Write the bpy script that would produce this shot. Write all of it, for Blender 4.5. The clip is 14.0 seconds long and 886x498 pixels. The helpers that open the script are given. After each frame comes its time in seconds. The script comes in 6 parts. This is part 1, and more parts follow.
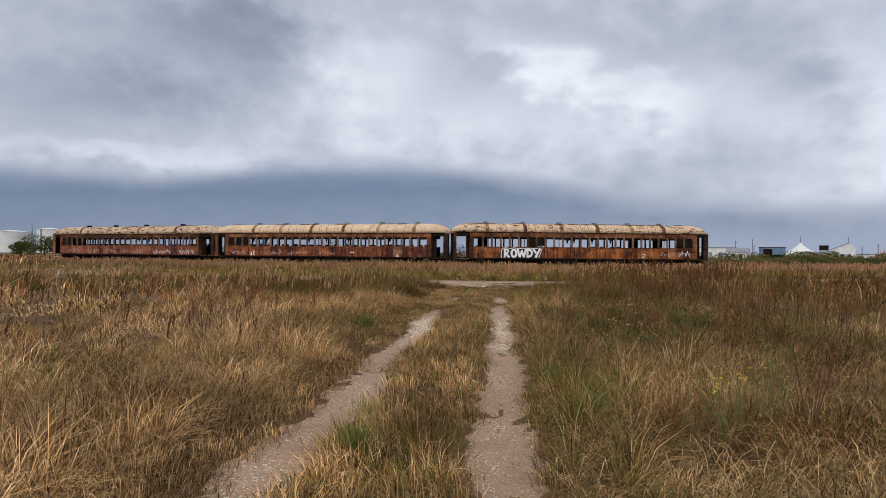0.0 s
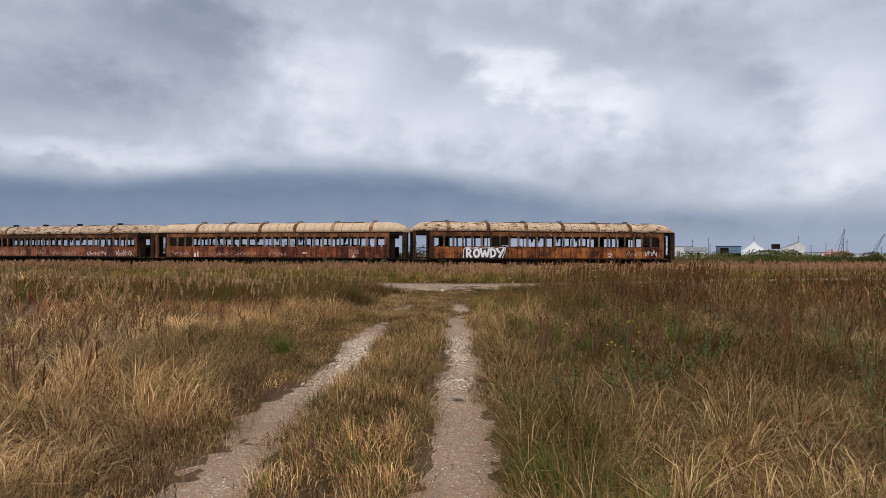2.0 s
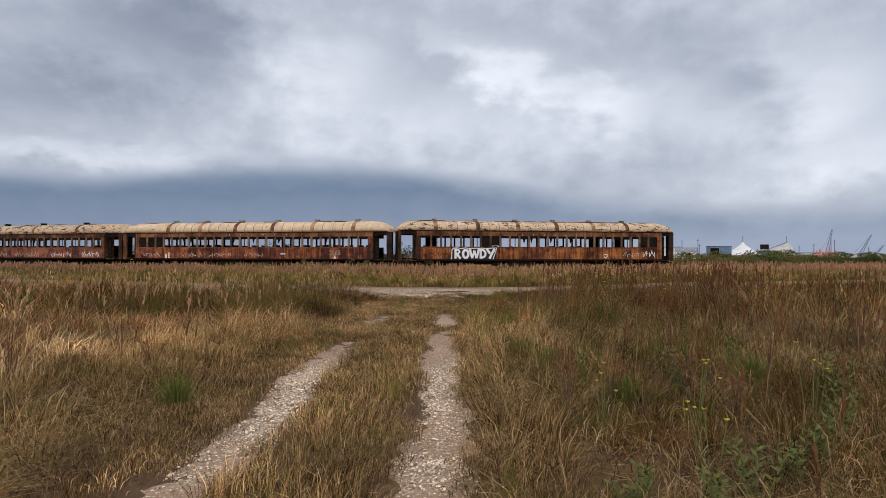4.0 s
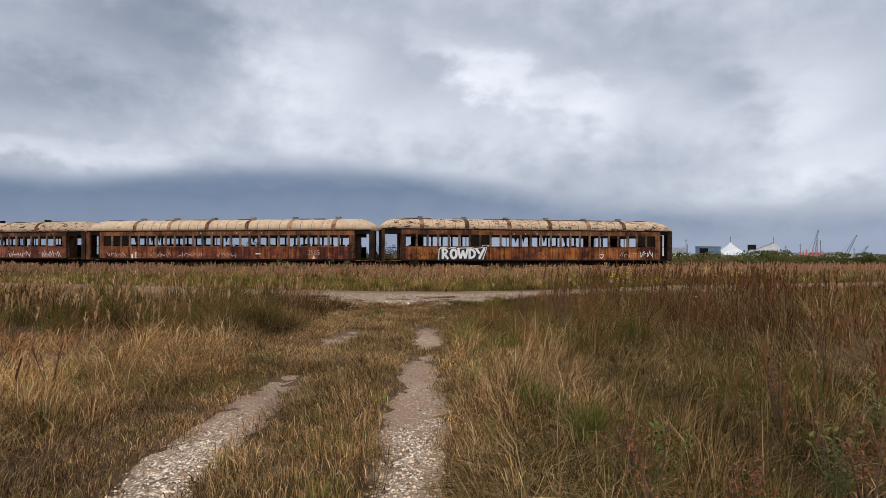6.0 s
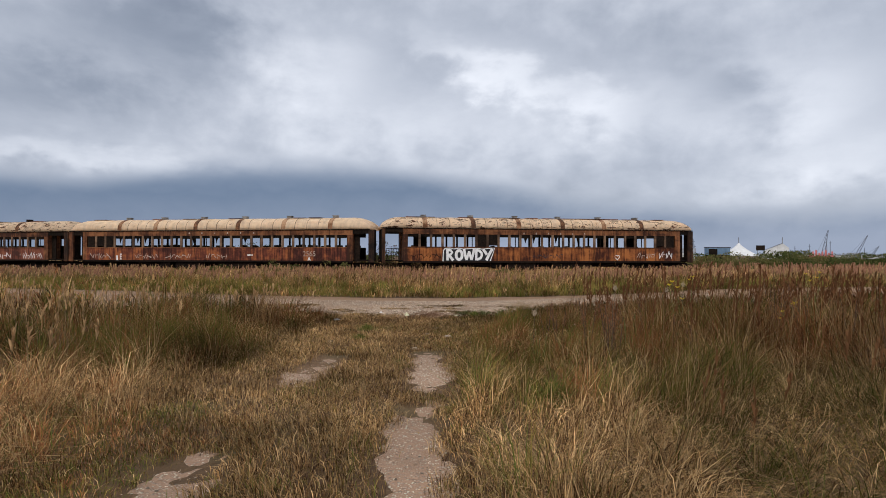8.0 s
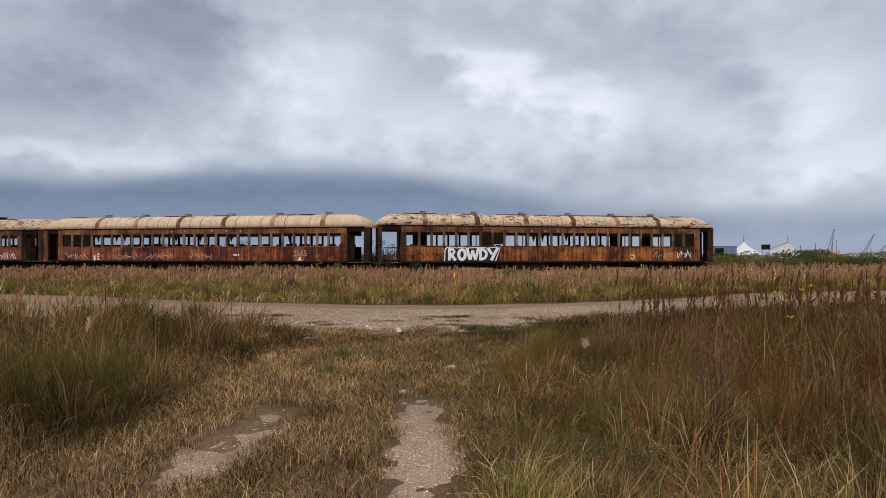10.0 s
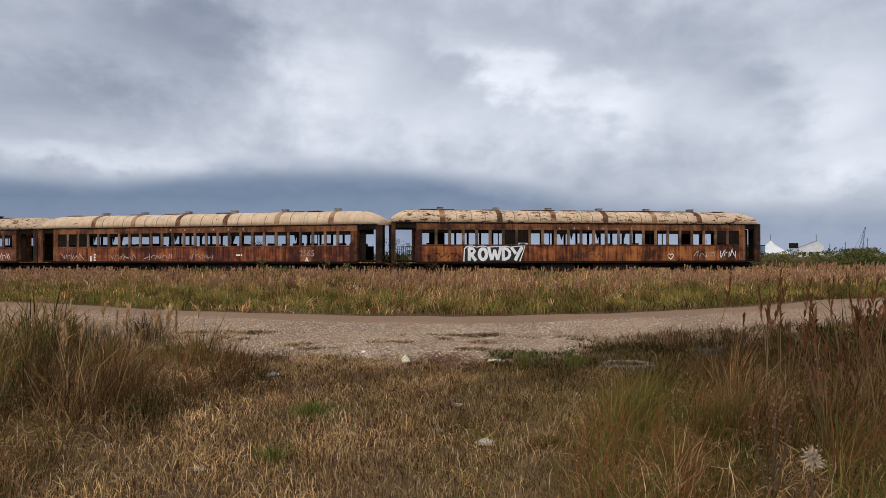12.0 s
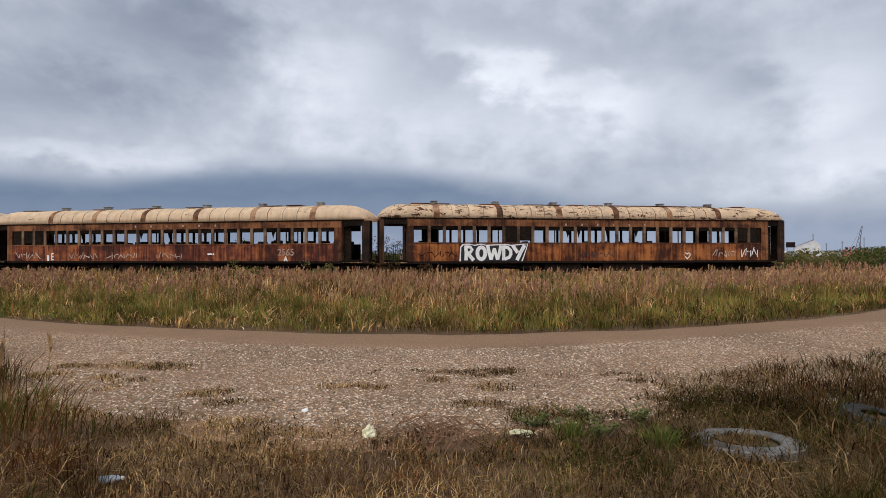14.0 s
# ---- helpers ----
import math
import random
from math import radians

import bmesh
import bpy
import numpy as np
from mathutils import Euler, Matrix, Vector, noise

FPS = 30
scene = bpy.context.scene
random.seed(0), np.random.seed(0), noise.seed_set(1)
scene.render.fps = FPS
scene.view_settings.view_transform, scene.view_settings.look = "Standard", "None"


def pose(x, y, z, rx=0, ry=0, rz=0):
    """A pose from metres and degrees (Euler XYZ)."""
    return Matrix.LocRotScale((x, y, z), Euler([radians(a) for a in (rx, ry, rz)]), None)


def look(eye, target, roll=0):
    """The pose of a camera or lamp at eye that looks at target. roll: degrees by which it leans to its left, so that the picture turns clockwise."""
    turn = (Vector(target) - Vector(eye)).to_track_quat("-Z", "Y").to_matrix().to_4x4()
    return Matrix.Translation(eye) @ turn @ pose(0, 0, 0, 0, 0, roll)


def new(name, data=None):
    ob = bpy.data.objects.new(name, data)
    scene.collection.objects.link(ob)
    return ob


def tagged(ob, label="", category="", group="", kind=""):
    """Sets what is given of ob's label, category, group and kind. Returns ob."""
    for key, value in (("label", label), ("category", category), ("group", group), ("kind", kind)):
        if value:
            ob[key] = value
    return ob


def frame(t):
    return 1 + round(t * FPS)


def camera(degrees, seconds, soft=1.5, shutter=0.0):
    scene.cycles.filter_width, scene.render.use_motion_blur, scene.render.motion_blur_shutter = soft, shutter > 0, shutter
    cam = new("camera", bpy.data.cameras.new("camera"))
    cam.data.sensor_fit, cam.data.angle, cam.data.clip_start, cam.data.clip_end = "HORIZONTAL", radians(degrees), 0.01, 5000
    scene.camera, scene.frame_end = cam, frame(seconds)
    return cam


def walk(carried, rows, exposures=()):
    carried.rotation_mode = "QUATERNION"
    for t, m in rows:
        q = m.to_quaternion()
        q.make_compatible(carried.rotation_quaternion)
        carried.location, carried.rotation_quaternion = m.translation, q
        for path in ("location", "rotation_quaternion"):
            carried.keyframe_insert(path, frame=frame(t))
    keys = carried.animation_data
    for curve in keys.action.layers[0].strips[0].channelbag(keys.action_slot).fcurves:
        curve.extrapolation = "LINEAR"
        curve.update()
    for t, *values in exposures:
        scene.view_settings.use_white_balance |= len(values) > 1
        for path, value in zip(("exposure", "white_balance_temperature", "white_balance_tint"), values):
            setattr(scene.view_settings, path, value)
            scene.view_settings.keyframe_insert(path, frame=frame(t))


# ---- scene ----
cam = camera(75.26, 14.0, soft=0.7)
PATH = [
    (0, pose(0.413, 0.000, 1.60, 90.395, -0.454, 6.561)),
    (0.5, pose(0.430, 0.716, 1.60, 90.415, -0.536, 6.608)),
    (1, pose(0.448, 1.431, 1.60, 90.379, -0.533, 5.419)),
    (1.5, pose(0.454, 2.146, 1.60, 90.405, -0.510, 4.801)),
    (2, pose(0.460, 2.861, 1.60, 90.431, -0.183, 2.895)),
    (4.5, pose(0.509, 6.459, 1.60, 90.551, -0.130, 1.762)),
    (5, pose(0.517, 7.187, 1.60, 90.590, -0.127, 1.531)),
    (5.5, pose(0.525, 7.919, 1.60, 90.575, -0.046, 0.924)),
    (6, pose(0.526, 8.655, 1.60, 90.515, -0.155, 0.641)),
    (6.5, pose(0.517, 9.396, 1.60, 90.563, 0.010, 0.821)),
    (7, pose(0.498, 10.143, 1.60, 90.596, -0.034, 0.961)),
    (7.5, pose(0.475, 10.896, 1.60, 90.614, -0.097, 1.019)),
    (8, pose(0.459, 11.655, 1.60, 90.629, -0.100, 1.061)),
    (10.5, pose(0.366, 15.570, 1.60, 90.551, 0.035, 1.342)),
    (11, pose(0.322, 16.381, 1.60, 90.495, 0.143, 1.898)),
    (11.5, pose(0.279, 17.201, 1.60, 90.576, -0.034, 2.071)),
    (12, pose(0.248, 18.033, 1.60, 90.565, 0.113, 2.989)),
    (12.5, pose(0.230, 18.876, 1.60, 90.474, 0.415, 2.890)),
    (13, pose(0.203, 19.731, 1.60, 90.432, 0.163, 1.967)),
    (13.5, pose(0.156, 20.598, 1.60, 90.414, -0.048, 1.976)),
    (14, pose(0.109, 21.478, 1.60, 90.470, 0.096, 2.462)),
]
walk(cam, PATH)

# ---------------------------------------------------------------- node helpers


def sock(nt, target, value):
    if isinstance(value, (int, float, tuple)):
        target.default_value = value
    else:
        nt.links.new(value, target)


def M(nt, op, a, b=0.0, c=0.0, clamp=False):
    n = nt.nodes.new("ShaderNodeMath")
    n.operation, n.use_clamp = op, clamp
    for i, v in enumerate((a, b, c)):
        sock(nt, n.inputs[i], v)
    return n.outputs[0]


def V(nt, x, y, z):
    n = nt.nodes.new("ShaderNodeCombineXYZ")
    for i, v in enumerate((x, y, z)):
        sock(nt, n.inputs[i], v)
    return n.outputs[0]


def N(nt, vec, scale=1.0, detail=4.0, rough=0.55, warp=0.0):
    n = nt.nodes.new("ShaderNodeTexNoise")
    if vec is not None:
        nt.links.new(vec, n.inputs["Vector"])
    n.inputs["Scale"].default_value = scale
    n.inputs["Detail"].default_value = detail
    n.inputs["Roughness"].default_value = rough
    n.inputs["Distortion"].default_value = warp
    return n.outputs[0]


def SS(nt, x, lo, hi, a=0.0, b=1.0):
    """Smooth step of x from lo to hi, giving a to b."""
    n = nt.nodes.new("ShaderNodeMapRange")
    n.interpolation_type = "SMOOTHSTEP"
    for i, v in enumerate((x, lo, hi, a, b)):
        sock(nt, n.inputs[i], v)
    return n.outputs[0]


def R(nt, fac, *stops):
    n = nt.nodes.new("ShaderNodeValToRGB")
    sock(nt, n.inputs[0], fac)
    e = n.color_ramp.elements
    while len(e) < len(stops):
        e.new(0.5)
    for el, (p, col) in zip(e, stops):
        el.position, el.color = p, (*col, 1)
    return n.outputs[0]


def X(nt, fac, a, b, blend="MIX"):
    n = nt.nodes.new("ShaderNodeMix")
    n.data_type, n.blend_type = "RGBA", blend
    sock(nt, n.inputs[0], fac)
    for s, v in ((n.inputs[6], a), (n.inputs[7], b)):
        sock(nt, s, (*v, 1) if isinstance(v, tuple) and len(v) == 3 else v)
    return n.outputs[2]


# ---------------------------------------------------------------- sky and light
def gauss(nt, az, el, a0, e0, sa, se, tilt=0.0):
    da = M(nt, "SUBTRACT", az, a0)
    de = M(nt, "SUBTRACT", M(nt, "SUBTRACT", el, e0), M(nt, "MULTIPLY", da, tilt))
    q = M(nt, "ADD", M(nt, "POWER", M(nt, "ABSOLUTE", M(nt, "DIVIDE", da, sa)), 2.0),
          M(nt, "POWER", M(nt, "ABSOLUTE", M(nt, "DIVIDE", de, se)), 2.0))
    return M(nt, "EXPONENT", M(nt, "MULTIPLY", q, -1.0))


def overcast_sky():
    w = bpy.data.worlds.new("overcast_sky")
    scene.world = w
    w.use_nodes = True
    nt = w.node_tree
    bg = nt.nodes["Background"]
    tc = nt.nodes.new("ShaderNodeTexCoord").outputs["Generated"]
    sep = nt.nodes.new("ShaderNodeSeparateXYZ")
    nt.links.new(tc, sep.inputs[0])
    az = M(nt, "ARCTAN2", sep.outputs[0], sep.outputs[1])
    el = M(nt, "ARCSINE", sep.outputs[2])
    lay = V(nt, M(nt, "MULTIPLY", az, 3.2), M(nt, "MULTIPLY", el, 4.6), 5.7)
    n1 = M(nt, "SUBTRACT", N(nt, lay, 1.7, 6, 0.58, 0.25), 0.5)
    lay2 = V(nt, M(nt, "ADD", M(nt, "MULTIPLY", az, 2.0), 7.3), M(nt, "MULTIPLY", el, 6.0), 3.1)
    n2 = M(nt, "SUBTRACT", N(nt, lay2, 1.9, 5, 0.55), 0.5)
    fine = M(nt, "SUBTRACT", N(nt, lay, 4.2, 8, 0.52, 0.15), 0.5)
    azw = M(nt, "ADD", az, M(nt, "MULTIPLY", M(nt, "ADD", n1, M(nt, "MULTIPLY", fine, 0.6)), 0.17))
    elw = M(nt, "ADD", el, M(nt, "MULTIPLY", M(nt, "ADD", n2, M(nt, "MULTIPLY", fine, 0.8)), 0.12))
    v = M(nt, "ADD", 0.40, M(nt, "MULTIPLY", n1, 0.22))
    v = M(nt, "ADD", v, M(nt, "MULTIPLY", fine, 0.24))
    for a0, e0, sa, se, tilt, amp in (
            (-0.259, 0.310, 0.100, 0.060, 0.0, 0.26), (0.086, 0.305, 0.160, 0.034, -0.27, 0.24),
            (0.250, 0.250, 0.050, 0.036, 0.0, 0.11), (0.554, 0.215, 0.070, 0.070, 0.0, 0.14),
            (0.560, 0.125, 0.170, 0.035, 0.2, 0.16), (-0.120, 0.215, 0.400, 0.060, 0.0, 0.13),
            (-0.560, 0.138, 0.260, 0.022, 0.0, 0.17), (-0.620, 0.235, 0.170, 0.050, 0.0, -0.15),
            (-0.440, 0.345, 0.220, 0.060, 0.0, -0.18), (0.470, 0.262, 0.060, 0.040, 0.0, -0.13), (0.300, 0.345, 0.160, 0.040, 0.0, -0.05), (0.42, 0.215, 0.25, 0.06, 0.0, 0.06)):
        v = M(nt, "ADD", v, M(nt, "MULTIPLY", gauss(nt, azw, elw, a0, e0, sa, se, tilt), amp))
    v = M(nt, "ADD", v, SS(nt, el, 0.45, 1.2, 0.0, 0.30))
    v = M(nt, "ADD", v, SS(nt, sep.outputs[1], 0.2, -0.5, 0.0, 0.30))
    cloud = R(nt, v, (0.0, (0.12, 0.15, 0.21)), (0.25, (0.24, 0.275, 0.345)), (0.42, (0.40, 0.435, 0.51)),
              (0.75, (0.74, 0.77, 0.84)), (1.0, (0.92, 0.93, 0.95)))
    # the dark shelf of cloud low over the horizon, with an arched upper edge
    arch = M(nt, "MINIMUM", gauss(nt, az, el, -0.25, 0.0, 0.45, 90.0), 1.0)
    arch = M(nt, "MAXIMUM", arch, SS(nt, az, -0.45, -0.15, 0.60, 0.0))
    edge = M(nt, "ADD", 0.060, M(nt, "MULTIPLY", arch, 0.090))
    edge = M(nt, "ADD", edge, M(nt, "MULTIPLY", M(nt, "ADD", n2, M(nt, "MULTIPLY", fine, 0.9)), 0.036))
    gap = M(nt, "SUBTRACT", el, edge)
    shelf = SS(nt, gap, -0.028, 0.022, 1.0, 0.0)
    down = M(nt, "DIVIDE", el, 0.16, clamp=True)
    tone = M(nt, "ADD", down, M(nt, "ADD", M(nt, "MULTIPLY", fine, 0.5), M(nt, "MULTIPLY", az, -0.30)))
    band = R(nt, tone, (0.0, (0.255, 0.300, 0.400)), (0.30, (0.190, 0.235, 0.328)), (0.75, (0.130, 0.177, 0.265)),
             (1.0, (0.178, 0.224, 0.312)))
    col = X(nt, shelf, cloud, band)
    sky = nt.nodes.new("ShaderNodeTexSky")
    sky.sky_type, sky.sun_disc = "NISHITA", False
    sky.sun_elevation, sky.sun_rotation = radians(38), radians(199)
    thin = X(nt, 1.0, sky.outputs[0], (0.05, 0.05, 0.05), "MULTIPLY")
    col = X(nt, 0.05, col, thin)
    nt.links.new(col, bg.inputs[0])
    bg.inputs[1].default_value = 1.32


overcast_sky()
sun = new("sun", bpy.data.lights.new("sun", "SUN"))
sun.data.energy, sun.data.angle, sun.data.color = 1.5, radians(25), (1.0, 0.89, 0.74)
sun.matrix_world = look((-14, -22, 34), (0, 18, 0))
scene.view_settings.exposure = 0.0

# ---------------------------------------------------------------- materials


def base(name, rough=0.85):
    m = bpy.data.materials.new(name)
    m.use_nodes = True
    nt = m.node_tree
    b = nt.nodes["Principled BSDF"]
    b.inputs["Roughness"].default_value = rough
    b.inputs["Specular IOR Level"].default_value = 0.25
    return m, nt, b


def place(nt):
    return nt.nodes.new("ShaderNodeTexCoord").outputs["Object"]


def scaled(nt, vec, x, y, z):
    n = nt.nodes.new("ShaderNodeMapping")
    nt.links.new(vec, n.inputs[0])
    n.inputs["Scale"].default_value = (x, y, z)
    return n.outputs[0]


def relief(nt, b, height, strength=0.4, distance=0.01):
    n = nt.nodes.new("ShaderNodeBump")
    n.inputs["Strength"].default_value, n.inputs["Distance"].default_value = strength, distance
    nt.links.new(height, n.inputs["Height"])
    nt.links.new(n.outputs[0], b.inputs["Normal"])


def rnd(nt):
    return nt.nodes.new("ShaderNodeObjectInfo").outputs["Random"]


def world_place(nt):
    return nt.nodes.new("ShaderNodeNewGeometry").outputs["Position"]


def rusty(name, dark, mid, light, streak=0.6, pale=0.0):
    """Old paint rusted through: blotches, runs of rust down the plate, pits."""
    m, nt, b = base(name, 0.9)
    p = world_place(nt)
    blot = N(nt, scaled(nt, p, 0.8, 0.8, 1.1), 1.3, 6, 0.65, 0.4)
    runs = N(nt, scaled(nt, p, 5.0, 5.0, 0.35), 1.4, 5, 0.6)
    f = M(nt, "ADD", M(nt, "MULTIPLY", blot, 1.0 - streak * 0.5), M(nt, "MULTIPLY", runs, streak * 0.5))
    f = M(nt, "ADD", f, M(nt, "MULTIPLY", M(nt, "SUBTRACT", rnd(nt), 0.5), 0.16))
    col = R(nt, f, (0.40, tuple(c * 0.75 for c in dark)), (0.5, mid), (0.60, light))
    pits = N(nt, p, 22, 4, 0.7)
    col = X(nt, SS(nt, pits, 0.55, 0.7, 0.0, 0.6), col, tuple(c * 0.45 for c in dark))
    if pale:
        flake = M(nt, "MULTIPLY", SS(nt, N(nt, p, 2.3, 6, 0.7), 0.60, 0.66), pale)
        col = X(nt, flake, col, (0.42, 0.36, 0.30))
    drip = N(nt, scaled(nt, p, 3.4, 3.4, 0.22), 1.7, 6, 0.7)
    col = X(nt, SS(nt, drip, 0.54, 0.66, 0.0, 0.35 + 0.45 * streak), col, tuple(c * 0.40 for c in dark))
    nt.links.new(col, b.inputs["Base Color"])
    relief(nt, b, pits, 0.5, 0.006)
    return m


def cream_roof(name, amount, tone=(0.70, 0.58, 0.39)):
    """Cream roof paint, peeling to rust in patches, dirtied in long streaks."""
    m, nt, b = base(name, 0.7)
    p = world_place(nt)
    a = N(nt, scaled(nt, p, 0.85, 0.85, 2.6), 2.1, 8, 0.72, 0.5)
    peel = SS(nt, a, 0.68 - amount, 0.71 - amount)
    dirt = N(nt, scaled(nt, p, 3.0, 3.0, 0.7), 1.2, 5, 0.6)
    paint = R(nt, dirt, (0.3, tuple(c * 0.80 for c in tone)), (0.6, tone), (0.8, tuple(min(1, c * 1.12) for c in tone)))
    rust = R(nt, N(nt, p, 5, 5, 0.6), (0.35, (0.07, 0.03, 0.017)), (0.65, (0.20, 0.085, 0.04)))
    col = X(nt, peel, paint, rust)
    nt.links.new(col, b.inputs["Base Color"])
    relief(nt, b, a, 0.3, 0.01)
    return m


def mottled(name, c0, c1, scale=6.0, rough=0.85, metal=0.0, bump=0.3, distance=0.006):
    m, nt, b = base(name, rough)
    p = place(nt)
    f = M(nt, "ADD", M(nt, "MULTIPLY", N(nt, p, scale, 5, 0.65), 0.7), M(nt, "MULTIPLY", N(nt, p, scale * 0.17, 3), 0.3))
    f = M(nt, "ADD", f, M(nt, "MULTIPLY", M(nt, "SUBTRACT", rnd(nt), 0.5), 0.12))
    nt.links.new(R(nt, f, (0.36, c0), (0.64, c1)), b.inputs["Base Color"])
    b.inputs["Metallic"].default_value = metal
    relief(nt, b, f, bump, distance)
    return m


def blade_mat(name, glow=0.35):
    """Grass and leaves: the tint is stored blade by blade; light passes through in part."""
    m = bpy.data.materials.new(name)
    m.use_nodes = True
    nt = m.node_tree
    nt.nodes.clear()
    out = nt.nodes.new("ShaderNodeOutputMaterial")
    att = nt.nodes.new("ShaderNodeAttribute")
    att.attribute_name = "tint"
    d, t = nt.nodes.new("ShaderNodeBsdfDiffuse"), nt.nodes.new("ShaderNodeBsdfTranslucent")
    mix = nt.nodes.new("ShaderNodeMixShader")
    mix.inputs[0].default_value = glow
    for s in (d, t):
        nt.links.new(att.outputs["Color"], s.inputs[0])
    nt.links.new(d.outputs[0], mix.inputs[1])
    nt.links.new(t.outputs[0], mix.inputs[2])
    nt.links.new(mix.outputs[0], out.inputs[0])
    return m


def soil_mat():
    """Thatch of dead grass over brown soil."""
    m, nt, b = base("thatch_and_soil", 0.95)
    p = world_place(nt)
    big = N(nt, p, 0.35, 4, 0.6)
    small = N(nt, p, 9.0, 6, 0.7)
    straw = N(nt, scaled(nt, p, 30, 9, 10), 1.0, 4, 0.7, 1.0)
    f = M(nt, "ADD", M(nt, "MULTIPLY", big, 0.4), M(nt, "ADD", M(nt, "MULTIPLY", small, 0.3), M(nt, "MULTIPLY", straw, 0.3)))
    col = R(nt, f, (0.34, (0.045, 0.025, 0.013)), (0.5, (0.115, 0.066, 0.034)), (0.66, (0.25, 0.155, 0.085)))
    col = X(nt, SS(nt, N(nt, p, 0.22, 3), 0.52, 0.66, 0.0, 0.5), col, (0.075, 0.085, 0.035))
    nt.links.new(col, b.inputs["Base Color"])
    relief(nt, b, M(nt, "ADD", small, straw), 0.8, 0.03)
    return m


def gravel_mat(name, fines, shells, cover=0.5, tracks=False, size=30.0, spare=0.3):
    """Crushed shell and gravel in pale fines."""
    m, nt, b = base(name, 0.95)
    p = world_place(nt)
    vo = nt.nodes.new("ShaderNodeTexVoronoi")
    nt.links.new(p, vo.inputs["Vector"])
    vo.inputs["Scale"].default_value = size
    vo.inputs["Randomness"].default_value = 1.0
    grit = N(nt, p, 60, 4, 0.7)
    sep = nt.nodes.new("ShaderNodeSeparateColor")
    nt.links.new(vo.outputs["Color"], sep.inputs[0])
    pick = M(nt, "MULTIPLY", SS(nt, sep.outputs[0], 1.0 - cover - 0.05, 1.0 - cover + 0.05), SS(nt, vo.outputs["Distance"], 0.44, 0.66, 1.0, 0.0))
    stone = R(nt, sep.outputs[1], (0.0, tuple(c * 0.35 for c in shells)), (0.55, tuple(c * 0.9 for c in shells)), (1.0, tuple(min(0.85, c * 1.5) for c in shells)))
    patch = N(nt, p, 0.9, 5, 0.62)
    soil = R(nt, M(nt, "ADD", M(nt, "MULTIPLY", grit, 0.5), M(nt, "MULTIPLY", patch, 0.5)),
             (0.36, tuple(c * 0.6 for c in fines)), (0.6, fines))
    thin = M(nt, "MULTIPLY", pick, SS(nt, patch, 0.36, 0.58, spare, 1.0))
    col = X(nt, thin, soil, stone)
    damp = SS(nt, N(nt, p, 0.45, 4, 0.6), 0.46, 0.66, 0.0, 0.55)
    col = X(nt, damp, col, tuple(c * 0.5 for c in fines))
    if tracks:
        att = nt.nodes.new("ShaderNodeAttribute")
        att.attribute_name = "across"
        wear = M(nt, "ADD", att.outputs["Fac"], M(nt, "MULTIPLY", M(nt, "SUBTRACT", patch, 0.5), 0.25))
        worn = SS(nt, wear, 0.66, 0.82, 0.0, 0.85)
        col = X(nt, worn, col, X(nt, SS(nt, grit, 0.4, 0.62), (0.20, 0.118, 0.068), (0.35, 0.22, 0.132)))
    nt.links.new(col, b.inputs["Base Color"])
    h = M(nt, "ADD", M(nt, "MULTIPLY", M(nt, "SUBTRACT", 1.0, vo.outputs["Distance"]), pick), M(nt, "MULTIPLY", grit, 0.4))
    relief(nt, b, h, 0.9, 0.03)
    return m


SOIL = soil_mat()
ROADMAT = gravel_mat("shell_road", (0.300, 0.172, 0.098), (0.54, 0.37, 0.24), 0.72, True, 42.0, 0.7)
RUTMAT = gravel_mat("rut_gravel", (0.42, 0.270, 0.180), (0.72, 0.56, 0.44), 0.42, False, 52.0)
BLADE = blade_mat("grass_blade", 0.2)
LEAF = blade_mat("shrub_leaf", 0.25)
STONE = mottled("shell_stone", (0.24, 0.20, 0.16), (0.50, 0.45, 0.38), 20, 0.9)
RUST_A = rusty("rust_orange", (0.062, 0.018, 0.010), (0.190, 0.060, 0.020), (0.36, 0.128, 0.038), 0.9)
RUST_B = rusty("rust_red_brown", (0.050, 0.016, 0.012), (0.130, 0.036, 0.021), (0.32, 0.105, 0.036), 0.9)
RUST_C = rusty("rust_maroon", (0.075, 0.025, 0.018), (0.165, 0.050, 0.030), (0.26, 0.10, 0.055), 0.8, 0.35)
RUST_D = rusty("rust_brown_band", (0.050, 0.019, 0.011), (0.130, 0.050, 0.022), (0.25, 0.105, 0.046), 0.7)
RUST_E = rusty("rust_dark_post", (0.012, 0.007, 0.005), (0.032, 0.015, 0.009), (0.080, 0.034, 0.016), 0.8)
POST = rusty("faded_post_paint", (0.060, 0.036, 0.024), (0.13, 0.078, 0.050), (0.22, 0.140, 0.09), 0.6)
# rusted black steel, darkened further to carry the shade under the coaches
DARK = mottled("black_steel_and_shade", (0.006, 0.005, 0.0045), (0.024, 0.016, 0.012), 7, 0.9)
# linings and seats near black: the indoor shade is put into their colour
INSIDE = mottled("gutted_shaded_interior", (0.004, 0.0035, 0.003), (0.016, 0.011, 0.008), 3, 0.9)
# gloss cut so that reflected sky does not lift the shade in these colours
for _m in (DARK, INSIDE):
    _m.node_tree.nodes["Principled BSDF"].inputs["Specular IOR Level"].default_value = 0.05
ROOF_A = cream_roof("roof_peeling", 0.142, (0.94, 0.735, 0.53))
ROOF_B = cream_roof("roof_cream", 0.045, (0.97, 0.77, 0.56))
ROOF_C = cream_roof("roof_blotched", 0.150, (0.84, 0.66, 0.48))
BAND = rusty("roof_rust_band", (0.09, 0.042, 0.024), (0.19, 0.088, 0.045), (0.36, 0.22, 0.13), 0.3)
